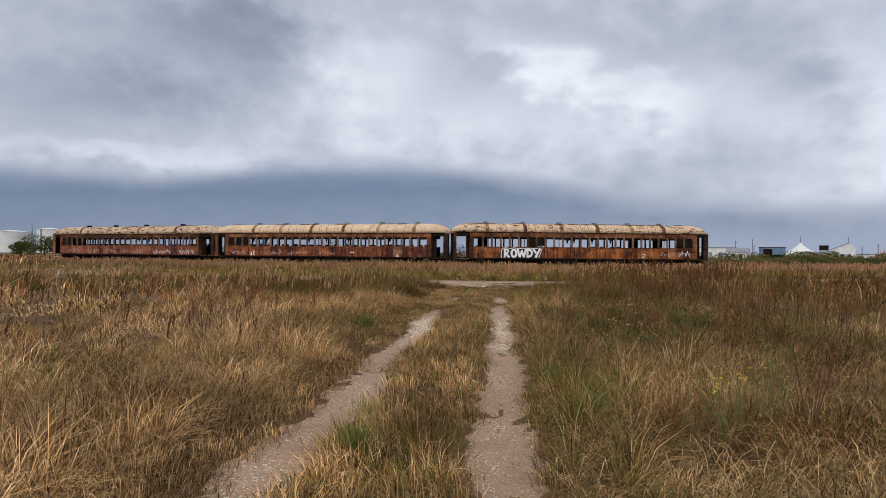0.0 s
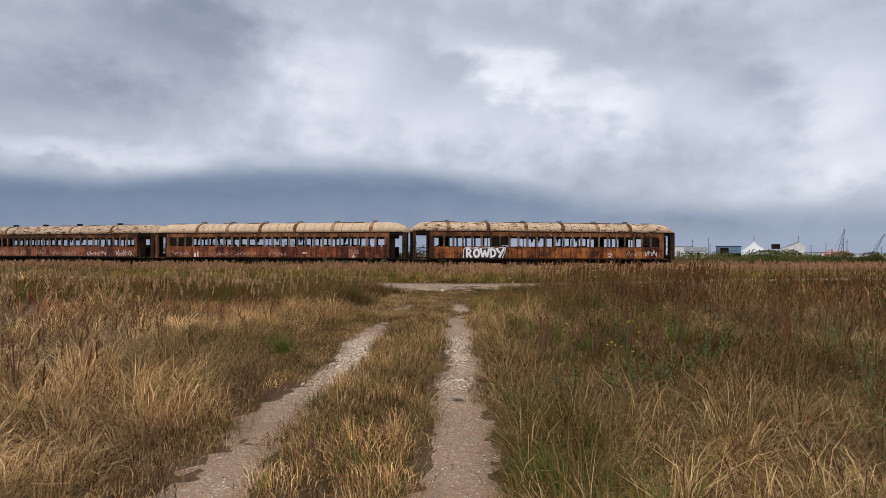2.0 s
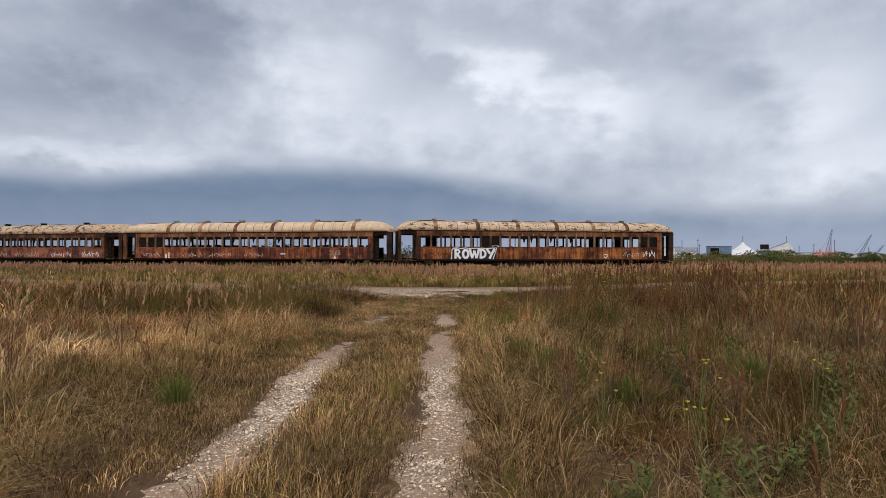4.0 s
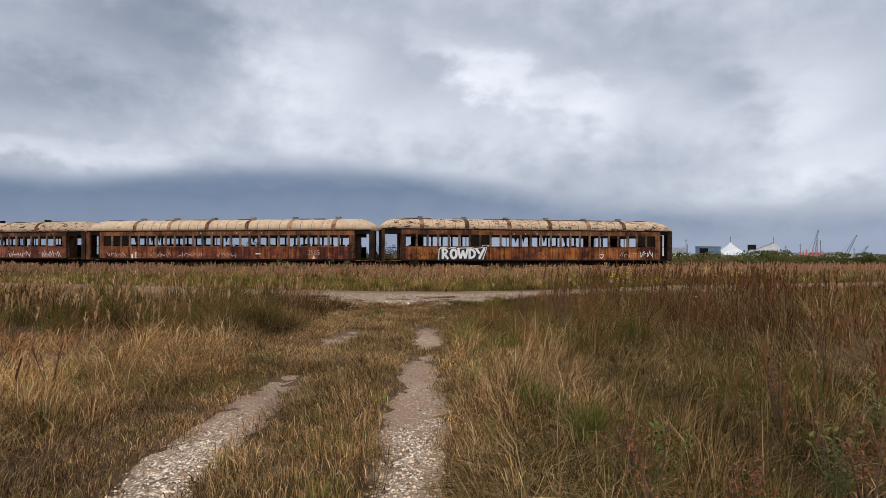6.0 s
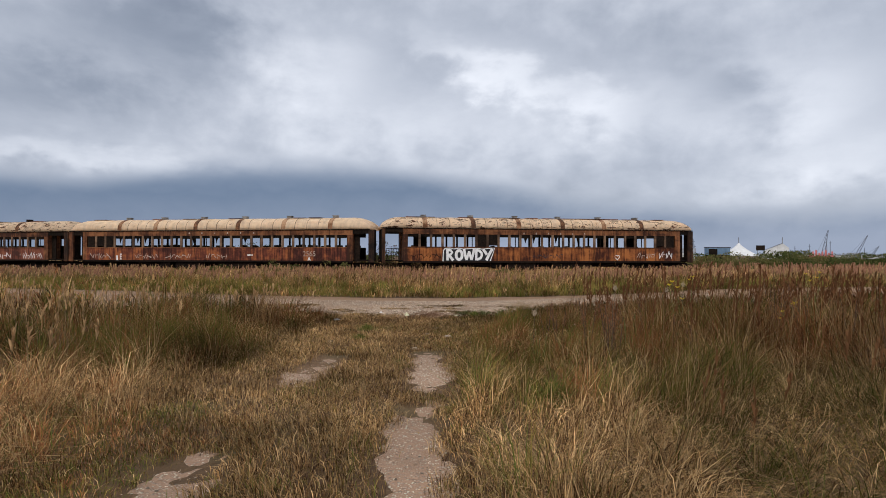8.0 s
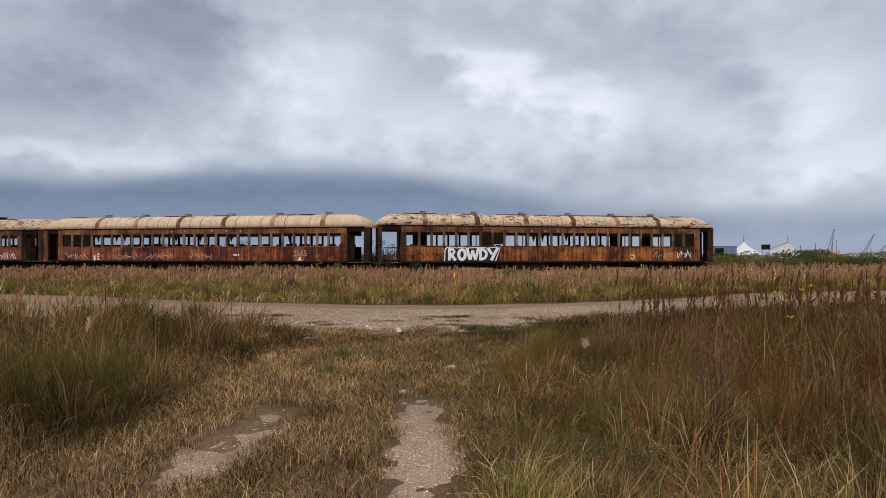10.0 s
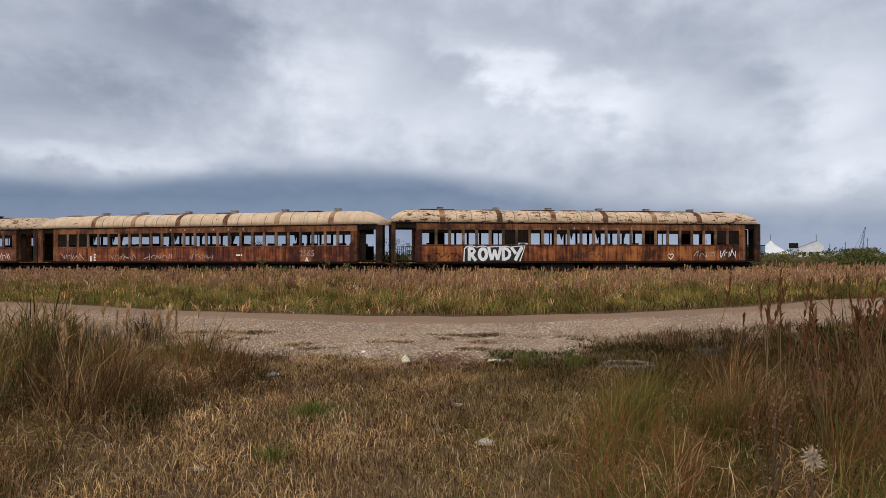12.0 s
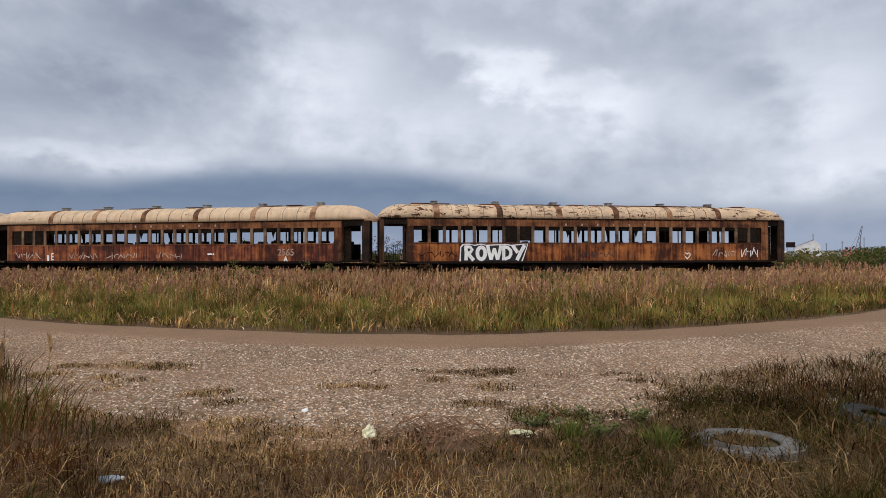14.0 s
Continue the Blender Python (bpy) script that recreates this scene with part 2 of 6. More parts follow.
SEAM = rusty("roof_seam_dirt", (0.16, 0.095, 0.055), (0.34, 0.22, 0.135), (0.55, 0.40, 0.26), 0.4)
VENT = mottled("grey_vent_metal", (0.10, 0.095, 0.09), (0.30, 0.28, 0.26), 5, 0.7)
WHITE = mottled("white_spray_paint", (0.66, 0.66, 0.68), (0.82, 0.82, 0.83), 6, 0.6, bump=0.1)
CHALK = mottled("thin_white_paint", (0.22, 0.13, 0.10), (0.55, 0.49, 0.44), 9, 0.8, bump=0.1)
BLACK = mottled("black_spray_paint", (0.012, 0.012, 0.016), (0.03, 0.03, 0.036), 6, 0.6, bump=0.1)
RAIL = rusty("rail_steel", (0.05, 0.03, 0.02), (0.12, 0.07, 0.045), (0.2, 0.13, 0.09), 0.2)
TIE = mottled("weathered_tie", (0.05, 0.04, 0.032), (0.14, 0.115, 0.095), 9, 0.95)
TYRE_DARK = mottled("black_rubber", (0.03, 0.03, 0.032), (0.10, 0.10, 0.10), 4, 0.85)
TYRE = mottled("dusty_rubber", (0.07, 0.07, 0.07), (0.36, 0.355, 0.34), 4, 0.85)
BARK = mottled("dead_stem", (0.05, 0.032, 0.022), (0.13, 0.085, 0.055), 14, 0.95)
TWIG = mottled("dry_twig", (0.11, 0.055, 0.032), (0.24, 0.135, 0.080), 14, 0.95)
BLUE = mottled("faded_blue_steel", (0.10, 0.17, 0.27), (0.16, 0.25, 0.36), 0.5, 0.7)
TENT = mottled("white_canvas", (0.52, 0.53, 0.54), (0.66, 0.67, 0.68), 0.3, 0.8)
SHED = mottled("white_siding", (0.48, 0.50, 0.52), (0.64, 0.66, 0.68), 0.4, 0.8)
GREYM = mottled("grey_machinery", (0.14, 0.15, 0.17), (0.26, 0.27, 0.30), 0.6, 0.8)
REDM = mottled("red_machinery", (0.46, 0.13, 0.13), (0.56, 0.22, 0.20), 0.6, 0.8)
DOCK = mottled("dock_seed", (0.110, 0.046, 0.020), (0.280, 0.120, 0.052), 25, 0.95)
YELLOW = mottled("yellow_petal", (0.60, 0.46, 0.03), (0.78, 0.62, 0.06), 30, 0.8)
FLUFF = mottled("pale_seed_fluff", (0.32, 0.25, 0.17), (0.46, 0.37, 0.27), 30, 0.95)
PLASTIC = mottled("pale_blue_plastic", (0.20, 0.28, 0.36), (0.50, 0.55, 0.60), 20, 0.4)
PAPER = mottled("yellowed_litter", (0.50, 0.47, 0.26), (0.72, 0.70, 0.52), 14, 0.8)

# ---------------------------------------------------------------- building helpers
rng = np.random.default_rng(7)


def link(name, bm, material, parent=None, label=""):
    me = bpy.data.meshes.new(name)
    bm.to_mesh(me)
    bm.free()
    if material is not None:
        me.materials.append(material)
    ob = new(name, me)
    if parent is not None:
        ob.parent = parent
    return tagged(ob, label)


def part(name, bm, material, parent, label=""):
    return link(name, bm, material, parent, label)


def share(name, mesh, parent, loc, rz=0.0, label=""):
    ob = new(name, mesh)
    ob.parent = parent
    ob.location = loc
    ob.rotation_euler = (0, 0, rz)
    return tagged(ob, label)


def thing(name, loc, rz, label, category, group="", kind=""):
    ob = new(name)
    ob.empty_display_size = 0.2
    ob.location, ob.rotation_euler = loc, (0, 0, radians(rz))
    return tagged(ob, label, category, group, kind)


def slab(bm, x0, x1, y0, y1, z0, z1, bev=0.0):
    made = bmesh.ops.create_cube(bm, size=1)["verts"]
    for v in made:
        v.co = Vector((x0 + (v.co.x + 0.5) * (x1 - x0), y0 + (v.co.y + 0.5) * (y1 - y0), z0 + (v.co.z + 0.5) * (z1 - z0)))
    if bev:
        es = list({e for v in made for e in v.link_edges})
        bmesh.ops.bevel(bm, geom=es, offset=bev, segments=1, affect="EDGES", profile=0.5)
    return bm


def box(x0, x1, y0, y1, z0, z1, bev=0.0):
    return slab(bmesh.new(), x0, x1, y0, y1, z0, z1, bev)


def tube(bm, a, b, r0, r1=None, n=8):
    """A round bar from a to b."""
    a, b = Vector(a), Vector(b)
    d = b - a
    q = d.to_track_quat("Z", "Y").to_matrix().to_4x4()
    bmesh.ops.create_cone(bm, cap_ends=True, segments=n, radius1=r0, radius2=r0 if r1 is None else r1, depth=d.length,
                          matrix=Matrix.Translation((a + b) / 2) @ q)
    return bm


def mesh_of(bm, name, material):
    me = bpy.data.meshes.new(name)
    bm.to_mesh(me)
    bm.free()
    me.materials.append(material)
    return me


TABLE = rng.random((256, 256))


def vn(x, y, s):
    """Value noise of numpy arrays, cells of s metres, 0 to 1."""
    x, y = np.asarray(x) / s + 1000.0, np.asarray(y) / s + 1000.0
    i, j = np.floor(x).astype(int), np.floor(y).astype(int)
    u, v = x - i, y - j
    u, v = u * u * (3 - 2 * u), v * v * (3 - 2 * v)
    t = lambda a, b: TABLE[a & 255, b & 255]
    return (t(i, j) * (1 - u) + t(i + 1, j) * u) * (1 - v) + (t(i, j + 1) * (1 - u) + t(i + 1, j + 1) * u) * v


def fbm(x, y, s):
    return (vn(x, y, s) + 0.5 * vn(x + 31.7, y - 12.1, s / 2.1) + 0.25 * vn(x - 8.3, y + 77.7, s / 4.3)) / 1.75


# ---------------------------------------------------------------- plan of the ground
def rut_left(y):
    return np.interp(y, [0, 4, 8, 11, 14, 17, 20, 22], [-1.36, -1.31, -1.42, -1.40, -1.53, -1.58, -1.50, -1.4]) + 0.05 * np.sin(y * 1.3)


def rut_right(y):
    return np.interp(y, [0, 5, 8, 11, 14, 17, 20, 22], [0.36, 0.40, 0.35, 0.31, 0.21, 0.13, 0.10, 0.05]) + 0.04 * np.sin(y * 1.7 + 1.0)


def road_far(x):
    x = np.asarray(x, float)
    l = np.where(x > -13, 32.85 + 0.019 * x * x, 32.85 + 0.019 * 169 + 0.28 * (-13 - x))
    r = np.where(x < 12, 32.85 + 0.10 * x + 0.030 * x * x, 32.85 + 1.2 + 4.32 + 0.30 * (x - 12))
    return np.where(x < 0, l, r)


def road_near(x):
    return road_far(x) - 4.9 - 0.5 * np.exp(-((x + 1) / 4.0) ** 2)


def ground_z(x, y):
    x, y = np.asarray(x, float), np.asarray(y, float)
    z = 0.05 * (fbm(x, y, 3.0) - 0.5) * np.clip((60 - np.hypot(x, y - 20)) / 20, 0, 1)
    for c in (rut_left(y), rut_right(y)):
        z = z - 0.045 * np.exp(-((x - c) / 0.34) ** 2) * np.clip((22 - y) / 3, 0, 1)
    on = np.clip((y - road_near(x) + 0.6) / 0.6, 0, 1) * np.clip((road_far(x) + 0.6 - y) / 0.6, 0, 1)
    return z * (1 - on)


def axis(lo, hi, step, far, n):
    mid = np.arange(lo, hi + 1e-6, step)
    g = np.geomspace(1, far, n)
    return np.concatenate([lo - g[::-1], mid, hi + g])


def sheet(name, xs, ys, zf, material, label, kind="structure"):
    gx, gy = np.meshgrid(xs, ys)
    gz = zf(gx, gy)
    verts = np.stack([gx, gy, gz], -1).reshape(-1, 3)
    nx, ny = len(xs), len(ys)
    i = (np.arange(ny - 1)[:, None] * nx + np.arange(nx - 1)[None]).reshape(-1)
    faces = np.stack([i, i + 1, i + nx + 1, i + nx], -1)
    me = bpy.data.meshes.new(name)
    me.from_pydata(verts.tolist(), [], faces.tolist())
    me.materials.append(material)
    me.shade_smooth()
    return tagged(new(name, me), label, kind=kind)


sheet("ground", axis(-16, 16, 0.2, 2800, 24), axis(-2, 44, 0.2, 2800, 24), ground_z, SOIL,
      "flat field of dry thatch over brown soil")


def strip_mesh(name, gx, gy, gz, material, label):
    ny, nx = gx.shape
    verts = np.stack([gx, gy, gz], -1).reshape(-1, 3)
    i = (np.arange(ny - 1)[:, None] * nx + np.arange(nx - 1)[None]).reshape(-1)
    faces = np.stack([i, i + 1, i + nx + 1, i + nx], -1)
    me = bpy.data.meshes.new(name)
    me.from_pydata(verts.tolist(), [], faces.tolist())
    me.materials.append(material)
    me.shade_smooth()
    return tagged(new(name, me), label, kind="structure")


def road_height(x, y, f):
    crown = 0.030 + 0.05 * np.clip(np.sin(f * math.pi), 0, 1) ** 0.6
    wheel = -0.018 * (np.exp(-((f - 0.30) / 0.07) ** 2) + np.exp(-((f - 0.80) / 0.07) ** 2))
    return crown + wheel + 0.02 * (fbm(x, y, 0.6) - 0.5)


def road_edges(xs):
    rag_n = (fbm(xs, 0 * xs + 5, 1.1) - 0.5) * 1.5 + (fbm(xs, 0 * xs + 55, 0.35) - 0.5) * 0.35
    rag_f = (fbm(xs, 0 * xs + 9, 0.9) - 0.5) * 0.35
    return road_near(xs) + rag_n - 0.75 - 0.5 * np.exp(-((xs + 1.2) / 2.6) ** 4), road_far(xs) + rag_f


def build_road():
    xs = np.concatenate([np.linspace(-150, -26, 40), np.arange(-25, 25, 0.25), np.linspace(26, 150, 40)])
    f = np.linspace(0, 1, 22)
    lo, hi = road_edges(xs)
    gx = np.repeat(xs[:, None], len(f), 1)
    gy = lo[:, None] * (1 - f) + hi[:, None] * f
    gz = road_height(gx, gy, np.repeat(f[None], len(xs), 0))
    gz[:, 0] = gz[:, -1] = -0.05
    ob = strip_mesh("road", gx, gy, gz, ROADMAT, "pale crushed-shell gravel road with ragged grassy edges")
    att = ob.data.attributes.new("across", "FLOAT", "POINT")
    att.data.foreach_set("value", np.ascontiguousarray(np.repeat(f[None], len(xs), 0), np.float32).ravel())


build_road()


def rut_rough(x, y):
    return 0.05 * (fbm(x, y, 0.32) - 0.5) + 0.03 * (fbm(x + 40, y, 0.11) - 0.5)


def build_rut(name, centre, y0, y1, half, seed, label):
    ys = np.arange(y0, y1, 0.10)
    f = np.linspace(-1, 1, 15)
    w = half * (0.80 + 0.6 * fbm(ys, 0 * ys + seed, 1.6))
    fade = np.clip((ys - y0) / 1.4, 0, 1) * np.clip((y1 - ys) / 1.4, 0, 1)
    gy = np.repeat(ys[:, None], len(f), 1)
    gx = centre(gy) + f[None] * w[:, None] * 1.25
    gz = ground_z(gx, gy) + 0.020 - 0.050 * np.abs(f[None]) ** 2.2 - 0.035 * (1 - fade[:, None]) + rut_rough(gx, gy)
    return strip_mesh(name, gx, gy, gz, RUTMAT, label)


build_rut("wheel_rut_left", rut_left, -4, 16.8, 0.33, 3, "sunken wheel rut of pale shell gravel and dirt")
build_rut("wheel_rut_left_patch", rut_left, 18.0, 20.7, 0.34, 4, "bare gravelly patch of the old wheel rut")
build_rut("wheel_rut_right", rut_right, -4, 18.4, 0.31, 5, "sunken wheel rut of pale shell gravel and dirt")
build_rut("wheel_rut_right_patch", rut_right, 17.6, 21.6, 0.33, 6, "bare gravelly patch of the old wheel rut")

# ---------------------------------------------------------------- railway coaches
DEEP = 2.95


def roof_mesh(W, pl, pr, eave, ridge, cut=0.0, over=0.07, lift=0.0, s_list=None, thick=True):
    """Barrel roof whose ends are drawn down in a hood over the vestibules."""
    bm = bmesh.new()
    s0, s1 = -pl - 0.05, W + pr + 0.05 - cut
    if s_list is None:
        t = np.linspace(0, 1, 9)
        ends = 1.55 * (1 - np.cos(t * math.pi / 2))
        s_list = np.concatenate([s0 + ends, np.linspace(s0 + 1.9, s1 - 1.9, 26), s1 - ends[::-1]])
    prof = []
    for k in range(19):
        a = math.pi * k / 18
        c = math.cos(a)
        y = DEEP / 2 - (DEEP / 2 + over) * math.copysign(abs(c) ** 0.80, c)
        prof.append((y, abs(math.sin(a)) ** 0.72))
    rings = []
    for s in s_list:
        d = min(s - s0, s1 - s)
        hh = 1.0 if d > 1.55 else math.sqrt(max(0.0, 1 - (1 - d / 1.55) ** 2)) * 0.93 + 0.07
        dent = 0.012 * math.sin(s * 3.1) * math.sin(s * 1.3)
        f = 1.0 if d > 0.55 else 0.72 + 0.28 * math.sqrt(max(0.0, 1 - (1 - d / 0.55) ** 2))
        rings.append([bm.verts.new((s, DEEP / 2 + (y - DEEP / 2) * f, eave + lift + (ridge - eave) * hh * z + dent * z)) for y, z in prof])
    for a, b in zip(rings, rings[1:]):
        for i in range(len(prof) - 1):
            bm.faces.new((a[i], b[i], b[i + 1], a[i + 1]))
    if s_list[0] == s0:
        for ring in (rings[0], rings[-1]):
            bm.faces.new(ring)
    if thick:
        bmesh.ops.solidify(bm, geom=bm.faces[:], thickness=0.04)
    bmesh.ops.recalc_face_normals(bm, faces=bm.faces)
    return bm


def stroke_mesh(points, wide, y=-0.012):
    """A painted stroke: a flat band along points (s, z), 6 mm thick."""
    bm = bmesh.new()
    pts = [Vector((p[0], p[1])) for p in points]
    row = []
    for i, p in enumerate(pts):
        d = (pts[min(i + 1, len(pts) - 1)] - pts[max(i - 1, 0)]).normalized()
        nrm = Vector((-d.y, d.x)) * wide / 2
        row.append((p + nrm, p - nrm))
    front = [[bm.verts.new((q.x, y, q.y)) for q in pr] for pr in row]
    back = [[bm.verts.new((q.x, y + 0.006, q.y)) for q in pr] for pr in row]
    for i in range(len(pts) - 1):
        a, b, c, d = front[i], front[i + 1], back[i], back[i + 1]
        bm.faces.new((a[0], b[0], b[1], a[1]))
        bm.faces.new((a[0], c[0], d[0], b[0]))
        bm.faces.new((a[1], b[1], d[1], c[1]))
    bmesh.ops.recalc_face_normals(bm, faces=bm.faces)
    return bm


def flat_shape(points, y0, y1, lift):
    """A painted patch with the outline points (s, z), a few millimetres thick."""
    bm = bmesh.new()
    f = [bm.verts.new((a, y0, b + lift)) for a, b in points]
    g = [bm.verts.new((a, y1, b + lift)) for a, b in points]
    bm.faces.new(f)
    for k in range(len(f)):
        m = (k + 1) % len(f)
        bm.faces.new((f[k], g[k], g[m], f[m]))
    bmesh.ops.recalc_face_normals(bm, faces=bm.faces)
    return bm


def scribble(rs, s0, s1, z0, z1, strokes, mat, parent):
    """Unreadable sprayed writing: a row of plain slanting bars between s0 and s1."""
    w = (s1 - s0) / strokes
    for k in range(strokes * 2):
        c = s0 + (k + 0.5) * w / 2
        if k % 5 == 3:
            zc = z0 + (z1 - z0) * (0.3 + 0.5 * rs.random())
            pts = [(c - w * 0.32, zc), (c, zc + 0.02), (c + w * 0.32, zc)]
        else:
            tilt = rs.normal(0, 0.10)
            lo, hi = z0 + (z1 - z0) * 0.25 * rs.random(), z1 - (z1 - z0) * 0.45 * rs.random()
            pts = [(c - tilt, lo), (c, (lo + hi) / 2), (c + tilt, hi)]
        part("paint_bar", stroke_mesh(pts, 0.034 + 0.018 * rs.random()), mat, parent)


def lettering(text, size, offset, thick, material, parent, name, loc, squeeze=1.0, shear=0.0, label="", gap=1.02):
    cu = bpy.data.curves.new(name, "FONT")
    cu.body, cu.size, cu.offset, cu.extrude, cu.shear = text, size, offset, thick, shear
    cu.space_character = gap
    tmp = new("tmp_text", cu)
    me = bpy.data.meshes.new_from_object(tmp)
    bpy.data.objects.remove(tmp)
    me.materials.clear()
    me.materials.append(material)
    ob = new(name, me)
    ob.parent = parent
    ob.location = loc
    ob.rotation_euler = (radians(90), 0, 0)
    ob.scale = (squeeze, 1, 1)
    return tagged(ob, label)


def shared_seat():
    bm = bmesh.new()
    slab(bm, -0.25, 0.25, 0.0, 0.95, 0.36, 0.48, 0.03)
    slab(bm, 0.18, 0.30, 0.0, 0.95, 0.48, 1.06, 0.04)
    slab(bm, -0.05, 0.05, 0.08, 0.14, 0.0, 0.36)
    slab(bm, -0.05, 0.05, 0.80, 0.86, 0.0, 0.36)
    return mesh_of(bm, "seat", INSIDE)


SEAT = shared_seat()


def wheel_mesh():
    bm = bmesh.new()
    tube(bm, (0, -0.06, 0), (0, 0.06, 0), 0.43, n=24)
    tube(bm, (0, 0.05, 0), (0, 0.09, 0), 0.46, n=24)
    tube(bm, (0, -0.14, 0), (0, -0.05, 0), 0.12, n=12)
    return mesh_of(bm, "wheel", DARK)


WHEEL = wheel_mesh()


def build_coach(name, at, turn, W, bays, side, roofmat, ribs, label, rs, shut, seats, post_l=1.31, post_r=1.31,
                vent_dark=False, gate=False, ridge=0.6, open_end=False,
                levels=(1.10, 1.20, 2.18, 3.03, 3.45, 4.34)):
    Z_SILL, Z_SILLTOP, Z_WIN0, Z_WIN1, Z_EAVE, Z_RIDGE = levels
    car = thing(name, (at[0], at[1], 0.10), turn, label, "railway coach", "derelict coaches")
    z0 = -0.10
    nl, nr = 0.36, 0.44
    pitch = (W - nl - nr) / bays
    # near side: plates, posts, belt rail, letterboard
    plate = mesh_of(box(0.006, pitch - 0.006, 0.0, 0.05, Z_SILLTOP + z0, Z_WIN0 - 0.07 + z0, 0.006), "side_panel", side)
    postm = mesh_of(box(-0.085, 0.085, -0.012, 0.09, Z_WIN0 + z0, Z_WIN1 + z0, 0.01), "window_post", POST)
    for i in range(bays):
        share("side_panel", plate, car, (nl + i * pitch, rs.normal(0, 0.003), 0))
    for i in range(1, bays):
        share("window_post", postm, car, (nl + i * pitch, 0, 0))
    for a, b, n in ((0.0, nl - 0.006, "corner_plate"), (W - nr + 0.006, W, "corner_plate")):
        part(n, box(a, b, -0.004, 0.06, Z_SILLTOP + z0, Z_WIN1 + z0, 0.01), RUST_D, car)
    part("belt_rail", box(nl, W - nr, -0.035, 0.07, Z_WIN0 - 0.068 + z0, Z_WIN0 - 0.002 + z0, 0.008), RUST_D, car)
    part("letterboard", box(0, W, -0.006, 0.06, Z_WIN1 + 0.002 + z0, Z_EAVE - 0.06 + z0, 0.006), RUST_D, car,
         "rust-brown band with faint remains of lettering")
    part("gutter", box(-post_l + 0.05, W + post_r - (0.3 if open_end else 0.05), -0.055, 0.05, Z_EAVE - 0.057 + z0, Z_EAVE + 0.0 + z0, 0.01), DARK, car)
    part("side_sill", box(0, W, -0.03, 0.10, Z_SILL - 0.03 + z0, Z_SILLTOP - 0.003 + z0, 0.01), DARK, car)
    seam = mesh_of(box(-0.03, 0.03, -0.014, -0.002, Z_SILLTOP + 0.02 + z0, Z_WIN0 - 0.08 + z0, 0.004), "seam_strip", side)
    for i in range(bays + 1):
        share("seam_strip", seam, car, (nl + i * pitch, 0, 0))
    # remains of the sashes, one by one
    for i in range(bays):
        a, b = nl + i * pitch + 0.088, nl + (i + 1) * pitch - 0.088
        drop = 0.10 + 0.16 * rs.random()
        if i in shut:
            part("window_board", box(a, b, 0.03, 0.05, Z_WIN0 + (0.10 if i % 2 else 0.0) + z0, Z_WIN1 - 0.003 + z0), DARK, car, "dark panel closing a window")
        else:
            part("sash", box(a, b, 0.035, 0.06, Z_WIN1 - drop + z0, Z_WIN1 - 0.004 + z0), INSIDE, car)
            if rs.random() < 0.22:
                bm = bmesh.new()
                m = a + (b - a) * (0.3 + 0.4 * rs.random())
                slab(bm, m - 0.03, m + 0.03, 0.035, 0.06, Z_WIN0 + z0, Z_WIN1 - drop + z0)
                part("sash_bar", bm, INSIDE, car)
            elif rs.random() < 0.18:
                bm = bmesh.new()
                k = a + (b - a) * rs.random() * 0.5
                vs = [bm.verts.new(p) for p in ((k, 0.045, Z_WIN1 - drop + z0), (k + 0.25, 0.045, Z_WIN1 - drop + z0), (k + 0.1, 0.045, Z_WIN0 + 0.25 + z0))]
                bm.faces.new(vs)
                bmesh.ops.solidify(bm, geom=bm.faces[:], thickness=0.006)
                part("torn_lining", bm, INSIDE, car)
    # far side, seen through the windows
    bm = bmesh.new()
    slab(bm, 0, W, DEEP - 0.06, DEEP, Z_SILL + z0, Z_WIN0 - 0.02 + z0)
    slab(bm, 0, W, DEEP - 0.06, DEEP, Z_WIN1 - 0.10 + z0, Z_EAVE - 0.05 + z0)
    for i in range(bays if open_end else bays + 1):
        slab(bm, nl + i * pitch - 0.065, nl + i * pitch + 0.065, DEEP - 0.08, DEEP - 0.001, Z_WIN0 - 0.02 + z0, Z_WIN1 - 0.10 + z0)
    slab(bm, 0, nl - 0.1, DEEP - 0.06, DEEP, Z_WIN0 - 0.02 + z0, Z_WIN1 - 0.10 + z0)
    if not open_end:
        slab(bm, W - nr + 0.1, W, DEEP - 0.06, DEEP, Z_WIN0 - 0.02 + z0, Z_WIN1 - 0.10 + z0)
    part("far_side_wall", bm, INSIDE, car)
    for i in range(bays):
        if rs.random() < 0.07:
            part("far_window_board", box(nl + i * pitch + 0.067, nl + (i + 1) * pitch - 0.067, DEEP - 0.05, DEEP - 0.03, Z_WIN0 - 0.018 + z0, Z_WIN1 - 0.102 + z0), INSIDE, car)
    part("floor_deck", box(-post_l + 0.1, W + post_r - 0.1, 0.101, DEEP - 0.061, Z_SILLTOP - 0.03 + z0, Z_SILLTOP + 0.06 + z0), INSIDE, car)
    for s in (0.02, W - 0.08):
        bm = bmesh.new()
        slab(bm, s, s + 0.06, 0.061, DEEP / 2 - 0.38, Z_SILLTOP + 0.06 + z0, Z_EAVE - 0.06 + z0)
        if not (open_end and s > 1):
            slab(bm, s, s + 0.06, DEEP / 2 + 0.38, DEEP - 0.061, Z_SILLTOP + 0.06 + z0, Z_EAVE - 0.06 + z0)
        slab(bm, s, s + 0.06, DEEP / 2 - 0.38, DEEP / 2 + 0.38, Z_SILLTOP + 2.05 + z0, Z_EAVE - 0.06 + z0)
        part("bulkhead", bm, RUST_D, car)
    n = int(W / 0.95)
